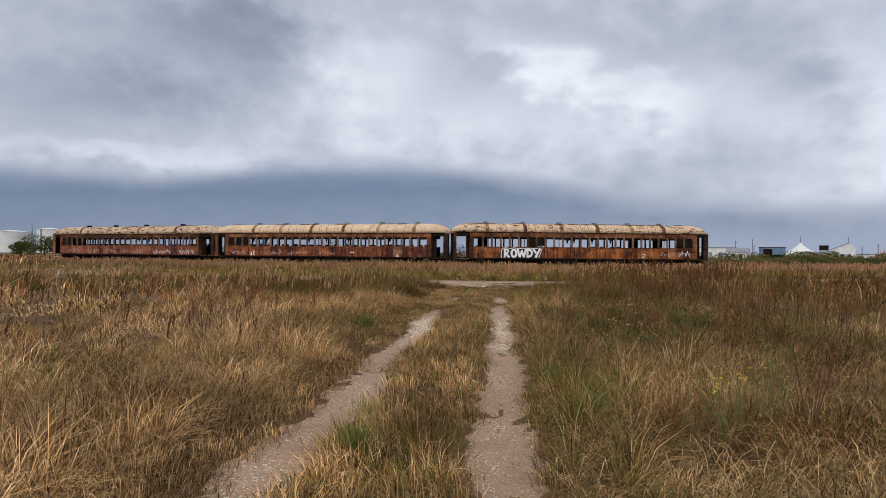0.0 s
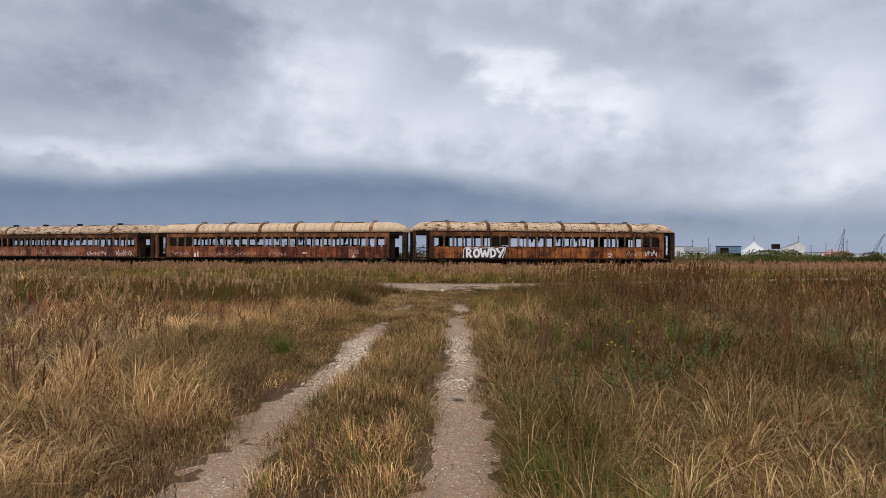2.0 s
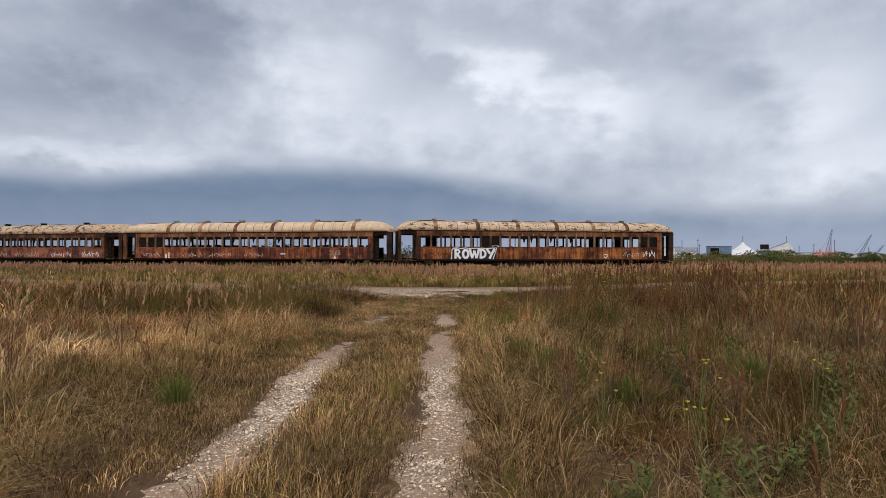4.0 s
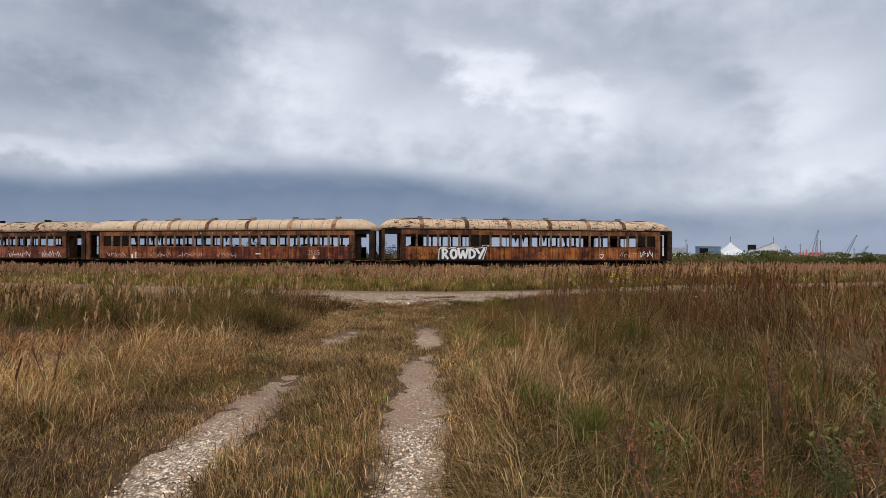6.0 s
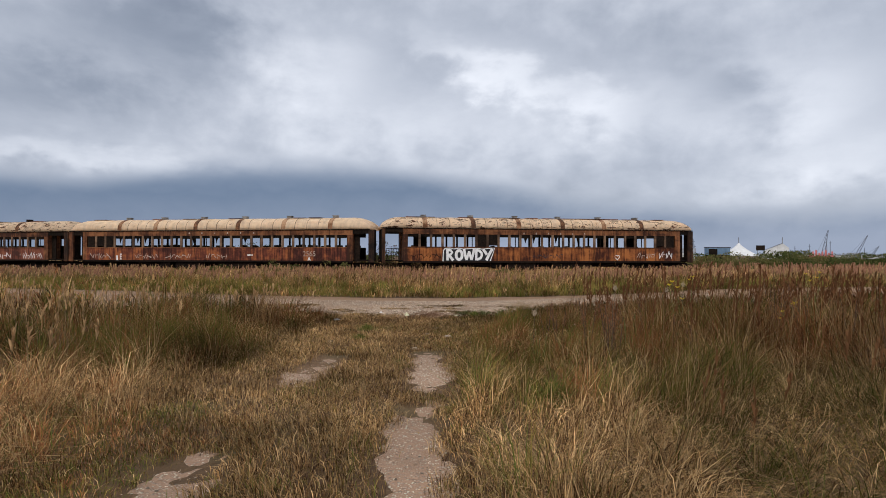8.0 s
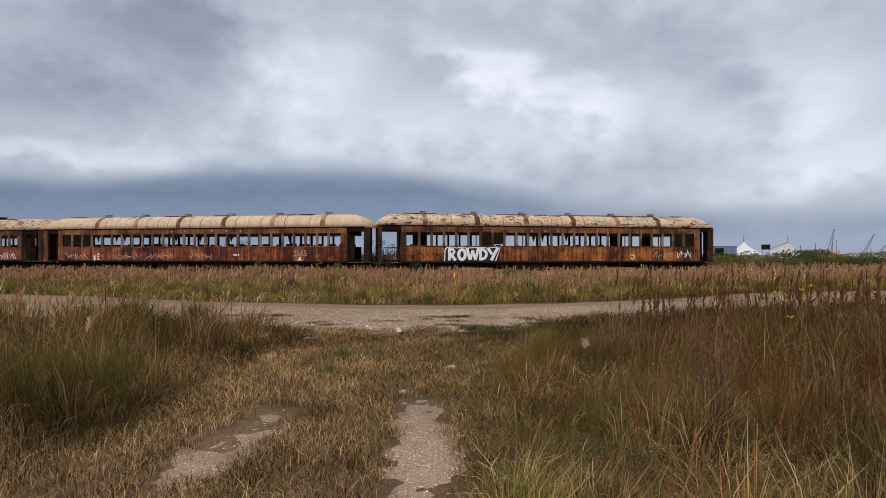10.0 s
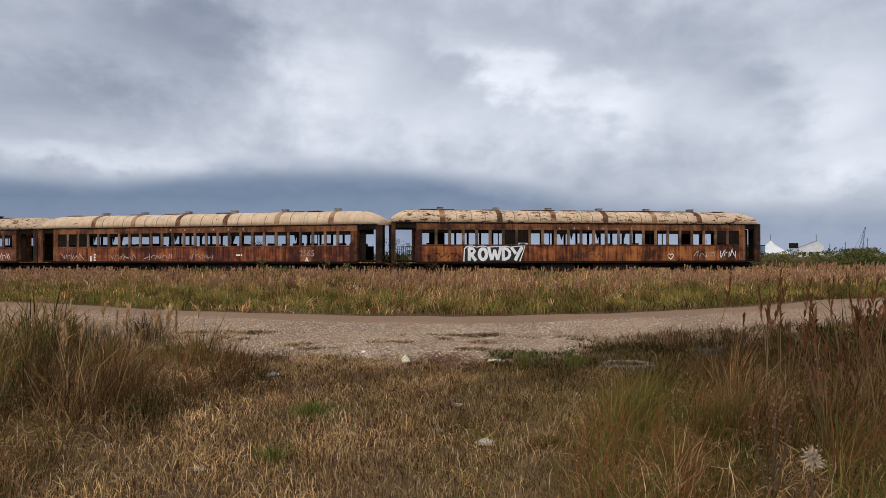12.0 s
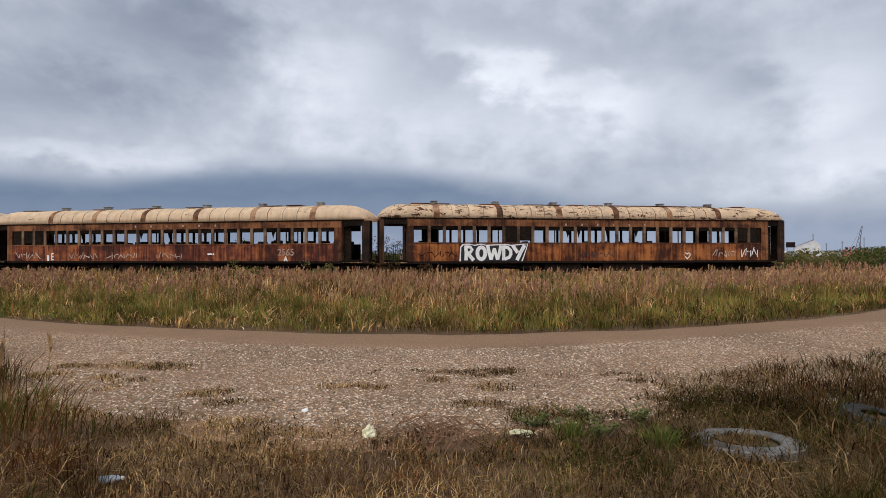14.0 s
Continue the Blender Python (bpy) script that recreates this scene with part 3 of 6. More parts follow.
    for i in range(n):
        for yy in (0.12, DEEP - 1.12):
            if rs.random() < seats:
                share("seat", SEAT, car, (0.7 + i * 0.95 + rs.normal(0, 0.06), yy, Z_SILLTOP + 0.06 + z0 + rs.normal(0, 0.03)))
    # vestibules
    for s_in, s_out, sg in ((0.0, -post_l, -1), (W, W + post_r, 1)):
        bare = open_end and sg > 0
        pw = 0.24 if gate and sg < 0 else 0.42
        for yy in ((0.0,) if bare else (0.0, DEEP - 0.14)):
            a, b = sorted((s_out, s_out - sg * pw))
            part("corner_post", box(a, b, yy, yy + 0.14, Z_SILL - 0.02 + z0, Z_EAVE - 0.06 + z0, 0.015), (RUST_E if pw < 0.3 or sg > 0 else RUST_D) if yy == 0 else DARK, car)
            a, b = sorted((s_out - sg * pw, s_in))
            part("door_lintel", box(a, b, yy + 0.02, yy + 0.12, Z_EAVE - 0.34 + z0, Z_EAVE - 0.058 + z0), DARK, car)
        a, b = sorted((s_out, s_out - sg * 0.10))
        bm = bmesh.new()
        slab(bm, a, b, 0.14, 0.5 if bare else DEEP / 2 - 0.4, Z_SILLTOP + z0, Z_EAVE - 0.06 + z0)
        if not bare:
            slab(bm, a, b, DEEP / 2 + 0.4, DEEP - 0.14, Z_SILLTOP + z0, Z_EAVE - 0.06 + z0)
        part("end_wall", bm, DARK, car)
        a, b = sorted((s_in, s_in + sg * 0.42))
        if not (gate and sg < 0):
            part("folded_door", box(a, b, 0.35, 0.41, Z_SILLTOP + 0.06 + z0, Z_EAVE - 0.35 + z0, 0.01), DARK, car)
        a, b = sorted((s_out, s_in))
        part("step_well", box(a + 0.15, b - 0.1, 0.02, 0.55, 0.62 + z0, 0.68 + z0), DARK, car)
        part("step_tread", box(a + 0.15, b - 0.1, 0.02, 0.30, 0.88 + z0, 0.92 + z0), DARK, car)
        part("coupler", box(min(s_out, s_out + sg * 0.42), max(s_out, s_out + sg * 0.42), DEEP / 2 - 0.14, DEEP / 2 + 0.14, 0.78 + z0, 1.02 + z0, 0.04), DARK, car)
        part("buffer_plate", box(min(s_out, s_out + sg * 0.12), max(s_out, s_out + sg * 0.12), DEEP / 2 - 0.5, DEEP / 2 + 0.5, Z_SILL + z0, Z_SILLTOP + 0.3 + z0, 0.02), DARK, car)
    if gate:
        bm = bmesh.new()
        for i in range(8):
            tube(bm, (-1.0 + i * 0.125, 1.9, Z_SILLTOP + 0.06 + z0), (-1.0 + i * 0.125, 1.9, 2.1 + z0), 0.012, n=6)
        tube(bm, (-1.02, 1.9, 2.1 + z0), (-0.1, 1.9, 2.1 + z0), 0.02, n=6)
        part("platform_railing", bm, DARK, car)
    # roof, its rust bands and ventilators
    roof = part("roof", roof_mesh(W, post_l, post_r, Z_EAVE, Z_RIDGE, 0.38 if open_end else 0.0), roofmat, car, "cream-painted barrel roof, peeling and rust-stained")
    roof.data.shade_smooth()
    roof.location = (0, 0, z0)
    for k in range(int(W / 1.3)):
        if rs.random() < ridge:
            a = 0.3 + k * 1.3
            part("ridge_plate", box(a, a + 0.7 + 0.6 * rs.random(), DEEP / 2 - 0.62 - 0.2 * rs.random(), DEEP / 2 + 0.3, Z_RIDGE - 0.02 + z0, Z_RIDGE + 0.018 + z0), RUST_D, car)
    seams = sorted(ribs)
    for a, b in zip(seams, seams[1:]):
        for k in (1, 2, 3):
            s = a + (b - a) * k / 4 + rs.normal(0, 0.05)
            line = part("roof_seam", roof_mesh(W, post_l, post_r, Z_EAVE, Z_RIDGE, lift=0.007, s_list=np.array([s - 0.022, s, s + 0.022]), thick=False), SEAM, car)
            line.location = (0, 0, z0)
    for s in ribs:
        band = part("roof_band", roof_mesh(W, post_l, post_r, Z_EAVE, Z_RIDGE, lift=0.012, s_list=np.array([s - 0.17, s, s + 0.17]), thick=False), BAND, car, "rust-stained seam across the roof")
        band.location = (0, 0, z0)
        bm = bmesh.new()
        slab(bm, s - 0.17, s + 0.17, DEEP / 2 - 0.62, DEEP / 2 - 0.22, Z_RIDGE - 0.20 + z0, Z_RIDGE + 0.13 + z0, 0.03)
        slab(bm, s - 0.19, s + 0.19, DEEP / 2 - 0.64, DEEP / 2 - 0.20, Z_RIDGE + 0.13 + z0, Z_RIDGE + 0.165 + z0)
        part("roof_vent", bm, DARK if vent_dark else VENT, car)
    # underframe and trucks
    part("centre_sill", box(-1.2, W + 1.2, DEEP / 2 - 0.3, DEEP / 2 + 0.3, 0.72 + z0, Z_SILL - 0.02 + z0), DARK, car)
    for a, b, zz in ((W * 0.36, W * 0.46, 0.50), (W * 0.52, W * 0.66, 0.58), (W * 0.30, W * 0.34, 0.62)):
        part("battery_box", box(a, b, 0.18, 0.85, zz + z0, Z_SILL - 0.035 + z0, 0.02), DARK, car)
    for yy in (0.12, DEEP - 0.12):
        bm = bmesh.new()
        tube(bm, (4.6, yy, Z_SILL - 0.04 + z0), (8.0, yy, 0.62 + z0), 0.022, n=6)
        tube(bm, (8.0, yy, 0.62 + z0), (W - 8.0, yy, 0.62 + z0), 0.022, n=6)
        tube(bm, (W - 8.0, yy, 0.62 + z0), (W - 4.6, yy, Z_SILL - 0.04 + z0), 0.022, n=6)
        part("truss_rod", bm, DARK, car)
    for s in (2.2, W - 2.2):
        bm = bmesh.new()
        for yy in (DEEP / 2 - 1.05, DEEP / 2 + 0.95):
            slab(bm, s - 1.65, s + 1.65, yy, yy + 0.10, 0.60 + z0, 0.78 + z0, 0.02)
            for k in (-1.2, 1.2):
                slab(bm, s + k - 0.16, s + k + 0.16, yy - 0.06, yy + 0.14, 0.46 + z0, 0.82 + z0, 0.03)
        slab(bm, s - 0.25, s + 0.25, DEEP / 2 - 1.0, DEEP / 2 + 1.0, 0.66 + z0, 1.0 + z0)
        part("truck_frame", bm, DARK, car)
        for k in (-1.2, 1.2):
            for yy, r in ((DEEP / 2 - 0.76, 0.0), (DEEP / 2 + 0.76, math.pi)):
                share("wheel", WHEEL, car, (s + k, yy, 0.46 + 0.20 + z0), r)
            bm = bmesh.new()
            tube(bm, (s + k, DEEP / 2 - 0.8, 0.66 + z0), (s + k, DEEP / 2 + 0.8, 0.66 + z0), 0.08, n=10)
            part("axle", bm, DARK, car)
    return car, pitch


rs = np.random.default_rng(21)
coach_r, pit_r = build_coach(
    "railway_coach", (-3.132, 52.278), 11.491, 21.6, 25, RUST_A, ROOF_A, (1.59, 5.12, 8.55, 11.95, 15.23, 18.33),
    "orange-rusted coach with peeling cream roof and white graffiti", rs, (6, 7, 23, 24), 0.30, post_l=1.48, post_r=1.10, gate=True, ridge=0.75,
    levels=(1.09, 1.19, 2.22, 3.11, 3.56, 4.39))
coach_m, pit_m = build_coach(
    "railway_coach", (-28.496, 56.004), -9.793, 22.12, 26, RUST_B, ROOF_B, (3.30, 6.41, 9.79, 13.24, 16.85, 20.45),
    "dark red-brown rusted coach with smooth cream roof", rs, (0, 1, 2), 0.75, post_r=1.58, ridge=0.35, open_end=True)
coach_l, pit_l = build_coach(
    "railway_coach", (-52.677, 62.717), -15.476, 21.50, 24, RUST_C, ROOF_C, (3.6, 8.0, 12.8, 18.2),
    "maroon rusted coach with blotched cream roof and faded graffiti", rs, (0, 1), 0.75, post_r=2.05, vent_dark=True, ridge=0.3)


def paint_graffiti():
    z0 = -0.10
    # the large tag: black ground, white outline, white letters
    edge = [(2.76, 1.16), (2.80, 1.92), (2.92, 2.07), (3.25, 2.10), (3.50, 2.03), (3.85, 2.10), (4.12, 2.03), (4.60, 2.06), (5.15, 2.08), (5.40, 2.03), (6.27, 2.12), (6.20, 1.85), (5.98, 1.16)]
    grow = lambda pts: [(2.84 + (a - 2.76) * 1.11, 1.16 + (b - 1.16) * 1.06) for a, b in pts]
    part("tag_outline", flat_shape(grow(edge), -0.020, -0.014, z0), WHITE, coach_r)
    cs, cz = 4.5, 1.60
    inner = [(cs + (s - cs) * 0.967, cz + (z - cz) * 0.88) for s, z in edge]
    inner[0], inner[-1] = (2.83, 1.165), (5.90, 1.165)
    part("tag_ground", flat_shape(grow(inner), -0.026, -0.021, z0), BLACK, coach_r)
    ring = [(3.86 + 0.20 * math.cos(a), 1.60 + 0.31 * math.sin(a)) for a in np.linspace(0, 2 * math.pi, 17)]
    bow = [(5.02, 1.93), (5.22, 1.89), (5.36, 1.73), (5.37, 1.55), (5.28, 1.38), (5.04, 1.29)]
    for k, (path, wide) in enumerate((
            ([(3.09, 1.23), (3.10, 1.62), (3.08, 2.00)], 0.17), ([(3.08, 1.93), (3.30, 1.92), (3.40, 1.78), (3.30, 1.63), (3.12, 1.60)], 0.16),
            ([(3.20, 1.60), (3.32, 1.42), (3.47, 1.23)], 0.18), (ring, 0.19),
            ([(4.18, 2.00), (4.26, 1.60), (4.36, 1.26)], 0.17), ([(4.36, 1.26), (4.44, 1.55), (4.52, 1.86)], 0.15),
            ([(4.52, 1.86), (4.60, 1.55), (4.68, 1.26)], 0.15), ([(4.68, 1.26), (4.78, 1.62), (4.86, 2.00)], 0.17),
            ([(5.00, 1.23), (5.00, 1.62), (4.99, 2.00)], 0.17), (bow, 0.17),
            ([(5.46, 2.00), (5.60, 1.80), (5.72, 1.62)], 0.18), ([(6.08, 2.02), (5.88, 1.66), (5.68, 1.23)], 0.19))):
        part("tag_letter_stroke", stroke_mesh([(s, z + z0) for s, z in grow(path)], wide * 1.08, -0.036 - 0.0006 * k), WHITE, coach_r,
             "white block letter stroke" if k == 0 else "")
    a = np.linspace(0, 2 * math.pi, 30)
    hs = 16.34 + 0.19 * np.sin(a) ** 3
    hz = 1.47 + z0 + 0.20 * (13 * np.cos(a) - 5 * np.cos(2 * a) - 2 * np.cos(3 * a) - np.cos(4 * a)) / 16
    part("painted_heart", stroke_mesh(list(zip(hs, hz)), 0.05), WHITE, coach_r, "white sprayed outline of a heart")
    scribble(rs, 18.0, 19.5, 1.34 + z0, 1.86 + z0, 5, CHALK, coach_r)
    scribble(rs, 19.75, 20.95, 1.36 + z0, 1.95 + z0, 4, WHITE, coach_r)
    scribble(rs, 9.6, 12.0, 1.35 + z0, 1.75 + z0, 7, BLACK, coach_r)
    scribble(rs, 0.6, 2.8, 1.4 + z0, 1.75 + z0, 6, DARK, coach_r)
    for i in range(6):
        part("letter_trace", box(8.9 + i * 0.95, 8.98 + i * 0.95, -0.012, -0.006, 3.16 + z0, 3.28 + z0), CHALK, coach_r)
        part("letter_trace", box(9.2 + i * 1.05, 9.29 + i * 1.05, -0.012, -0.006, 3.16 + z0, 3.28 + z0), CHALK, coach_m)
    lettering("2565", 0.52, 0.006, 0.004, CHALK, coach_m, "painted_number", (18.35, -0.014, 1.52 + z0), 0.95, 0.0, "thin white sprayed digits")
    lettering("A", 0.42, 0.012, 0.004, WHITE, coach_m, "painted_letter", (18.72, -0.014, 1.17 + z0), 0.9)
    part("painted_dash", box(14.0, 14.42, -0.012, -0.006, 1.55 + z0, 1.64 + z0), WHITE, coach_m)
    lettering("E", 0.62, 0.012, 0.004, WHITE, coach_m, "painted_letter", (3.3, -0.014, 1.25 + z0), 0.6)
    part("painted_bar", box(3.0, 3.14, -0.012, -0.006, 1.18 + z0, 1.55 + z0), WHITE, coach_m)
    for a, b, k in ((0.7, 2.4, 5), (4.6, 6.6, 6), (7.4, 9.4, 6), (10.6, 12.4, 5)):
        scribble(rs, a, b, 1.30 + z0, 1.72 + z0, k, CHALK, coach_m)
    for a, b, k, mt in ((1.6, 3.4, 5, CHALK), (4.6, 6.6, 5, CHALK), (7.6, 9.4, 5, CHALK), (10.4, 13.6, 9, CHALK), (15.0, 17.6, 6, WHITE), (18.8, 20.9, 6, WHITE)):
        scribble(rs, a, b, 1.25 + z0, 1.80 + z0, k, mt, coach_l)


paint_graffiti()


# ---------------------------------------------------------------- the railway line
def line_points():
    """Points along the middle of the line under the coaches."""
    pts = []
    for (x, y), turn, W in (((-52.677, 62.717), -15.476, 21.50), ((-28.496, 56.004), -9.793, 22.12), ((-3.132, 52.278), 11.491, 21.6)):
        c, s = math.cos(radians(turn)), math.sin(radians(turn))
        for q in (-1.2, W / 2, W + 1.2):
            pts.append((x + c * q - s * DEEP / 2, y + s * q + c * DEEP / 2))
    return pts


def build_line():
    pts = line_points()
    first, last = pts[0], pts[-1]
    pts = [(first[0] - k * 12.0, first[1] + k * 3.6) for k in range(10, 0, -1)] + pts + [(last[0] + k * 12.0, last[1] + k * 1.9) for k in range(1, 8)]
    p = np.array(pts)
    u = np.concatenate([[0], np.cumsum(np.hypot(*np.diff(p, axis=0).T))])
    uu = np.arange(0, u[-1], 0.6)
    px, py = np.interp(uu, u, p[:, 0]), np.interp(uu, u, p[:, 1])
    k = np.ones(9) / 9
    px[4:-4], py[4:-4] = np.convolve(px, k, "valid"), np.convolve(py, k, "valid")
    dx, dy = np.gradient(px), np.gradient(py)
    ln = np.hypot(dx, dy)
    nx, ny = -dy / ln, dx / ln
    line = thing("railway_track", (0, 0, 0), 0, "rusted rails on weathered wooden ties in grass", "railway track", kind="structure")
    f = np.linspace(-1, 1, 7)
    gx, gy = px[:, None] + nx[:, None] * f * 2.4, py[:, None] + ny[:, None] * f * 2.4
    gz = 0.06 - 0.12 * np.abs(f[None]) ** 3 + 0 * gx
    bed = strip_mesh("trackbed", gx, gy, gz, SOIL, "low bed of earth and ballast")
    for off in (-0.7175, 0.7175):
        bm = bmesh.new()
        prev = None
        for i in range(len(px)):
            c = Vector((px[i] + nx[i] * off, py[i] + ny[i] * off, 0))
            nn = Vector((nx[i], ny[i], 0))
            ring = [bm.verts.new(c + nn * a + Vector((0, 0, z))) for a, z in ((-0.07, 0.14), (0.07, 0.14), (0.035, 0.30), (-0.035, 0.30))]
            if prev:
                for j in range(4):
                    bm.faces.new((prev[j], prev[(j + 1) % 4], ring[(j + 1) % 4], ring[j]))
            prev = ring
        part("rail", bm, RAIL, line)
    tie = mesh_of(box(-0.11, 0.11, -1.25, 1.25, 0.0, 0.135, 0.01), "tie", TIE)
    for i in range(0, len(px), 2):
        ob = new("tie", tie)
        ob.parent = line
        ob.location = (px[i], py[i], 0.02)
        ob.rotation_euler = (0, 0, math.atan2(dy[i], dx[i]))


build_line()

# ---------------------------------------------------------------- grass and weeds
def raw_mesh(name, verts, tris, cols, material, label, category):
    me = bpy.data.meshes.new(name)
    me.vertices.add(len(verts))
    me.vertices.foreach_set("co", np.ascontiguousarray(verts, np.float32).ravel())
    me.loops.add(tris.size)
    me.loops.foreach_set("vertex_index", np.ascontiguousarray(tris, np.int32).ravel())
    me.polygons.add(len(tris))
    me.polygons.foreach_set("loop_start", np.arange(0, tris.size, 3, dtype=np.int32))
    me.update(calc_edges=True)
    att = me.color_attributes.new("tint", "FLOAT_COLOR", "POINT")
    rgba = np.ones((len(verts), 4), np.float32)
    rgba[:, :3] = cols
    att.data.foreach_set("color", rgba.ravel())
    me.materials.append(material)
    return tagged(new(name, me), label, category, kind="stuff")


def blade_arrays(x, y, z, h, w, az, lean, cols):
    """Bent, tapered blades: 4 points and 2 triangles each."""
    n = len(x)
    up = np.sqrt(np.clip(1 - lean * lean, 0.05, 1))
    lx, ly = np.cos(az) * lean * h, np.sin(az) * lean * h
    wa = rng.random(n) * math.pi
    wx, wy = np.cos(wa) * w / 2, np.sin(wa) * w / 2
    v = np.empty((n, 4, 3), np.float32)
    arc = np.clip(lean * 1.1 - 0.25, 0, 0.6) * rng.random(n)
    for k, (sg, f, hz, lift) in enumerate(((0, 0, 0, 0), (-1, 0.30, 0.52, 0.5), (1, 0.30, 0.52, 0.5), (0, 1, 1, -0.5))):
        v[:, k, 0] = x + lx * f + sg * wx
        v[:, k, 1] = y + ly * f + sg * wy
        v[:, k, 2] = z - (0.02 if hz == 0 else 0) + h * up * (hz + arc * lift)
    t = np.array([[0, 2, 1], [1, 2, 3]])
    tris = (np.arange(n)[:, None, None] * 4 + t[None]).reshape(-1, 3)
    c = np.repeat(cols[:, None, :], 4, 1)
    return v.reshape(-1, 3), tris, c.reshape(-1, 3)


def join(lists):
    off, vs, ts, cs = 0, [], [], []
    for v, t, c in lists:
        vs.append(v)
        ts.append(t + off)
        cs.append(c)
        off += len(v)
    return np.concatenate(vs), np.concatenate(ts), np.concatenate(cs)


STRAW, TAN, GREEN, OLIVE, RED, DUN = (np.array(c) for c in (
    (0.59, 0.402, 0.205), (0.375, 0.222, 0.096), (0.098, 0.118, 0.026), (0.195, 0.146, 0.042), (0.255, 0.110, 0.046), (0.072, 0.037, 0.018)))


ROUND_TYRES = ((2.46, 26.45, 0.27), (4.1, 27.15, 0.22))


def path_gap(x, y):
    return np.hypot(x - 0.3, np.maximum(0, np.maximum(-y, y - 21)))


def clear_way(x, y):
    """How far a place lies from bare ground, ruts and road: 0 on it, 1 well off."""
    rl = np.where((y < 16.3) | ((y > 18.9) & (y < 20.8)), np.abs(x - rut_left(y)), 1.0)
    rr = np.where((y < 17.8) | ((y > 18.4) & (y < 21.2)), np.abs(x - rut_right(y)), 1.0)
    jag = 0.46 * (fbm(x, y, 0.4) - 0.5)
    a = np.clip((np.minimum(rl, rr) - 0.15 + jag) / 0.22, 0, 1)
    mid = (y - road_near(x)) - np.where((x < -3.5) | (x > 2.6), 0.9, 3.2) * (fbm(x, y, 0.7) - 0.50) - np.interp(x, [-4.5, -3.5, 0.4, 2.2, 6.0, 9.0], [0.2, -0.95, -0.80, 0.55, 0.6, 0.2])
    off = np.clip(np.maximum(-mid / 0.3, (y - road_far(x) + 0.4 * (fbm(x, y, 0.7) - 0.4)) / 0.15), 0, 1)
    for tx, ty, tr in ROUND_TYRES:
        q = np.hypot(x - tx, y - ty)
        off = off * np.where(q < tr * 0.5, 0.5, np.clip((q - tr - 0.06) / 0.10, 0, 1))
    return a * off


def mown(x, y):
    """1 where the way is trodden or cut short, 0 in the standing field."""
    lo = np.interp(y, [0, 8, 14, 18.3, 23.4, 25.2, 26.4, 27.7, 28.9], [-2.1, -2.3, -2.8, -2.9, -2.8, -2.5, -3.2, -4.4, -6.0])
    hi = np.interp(y, [0, 8, 14, 18.3, 22.4, 24.4, 25.4, 26.9, 27.9], [0.80, 0.80, 0.70, 0.66, 1.0, 1.6, 2.6, 3.4, 3.2])
    j = 0.5 * (fbm(x, y, 1.0) - 0.5)
    return np.clip((x - lo + j) / 0.5 + 0.5, 0, 1) * np.clip((hi - x + j) / 0.3 + 0.5, 0, 1) * (y < road_far(x))


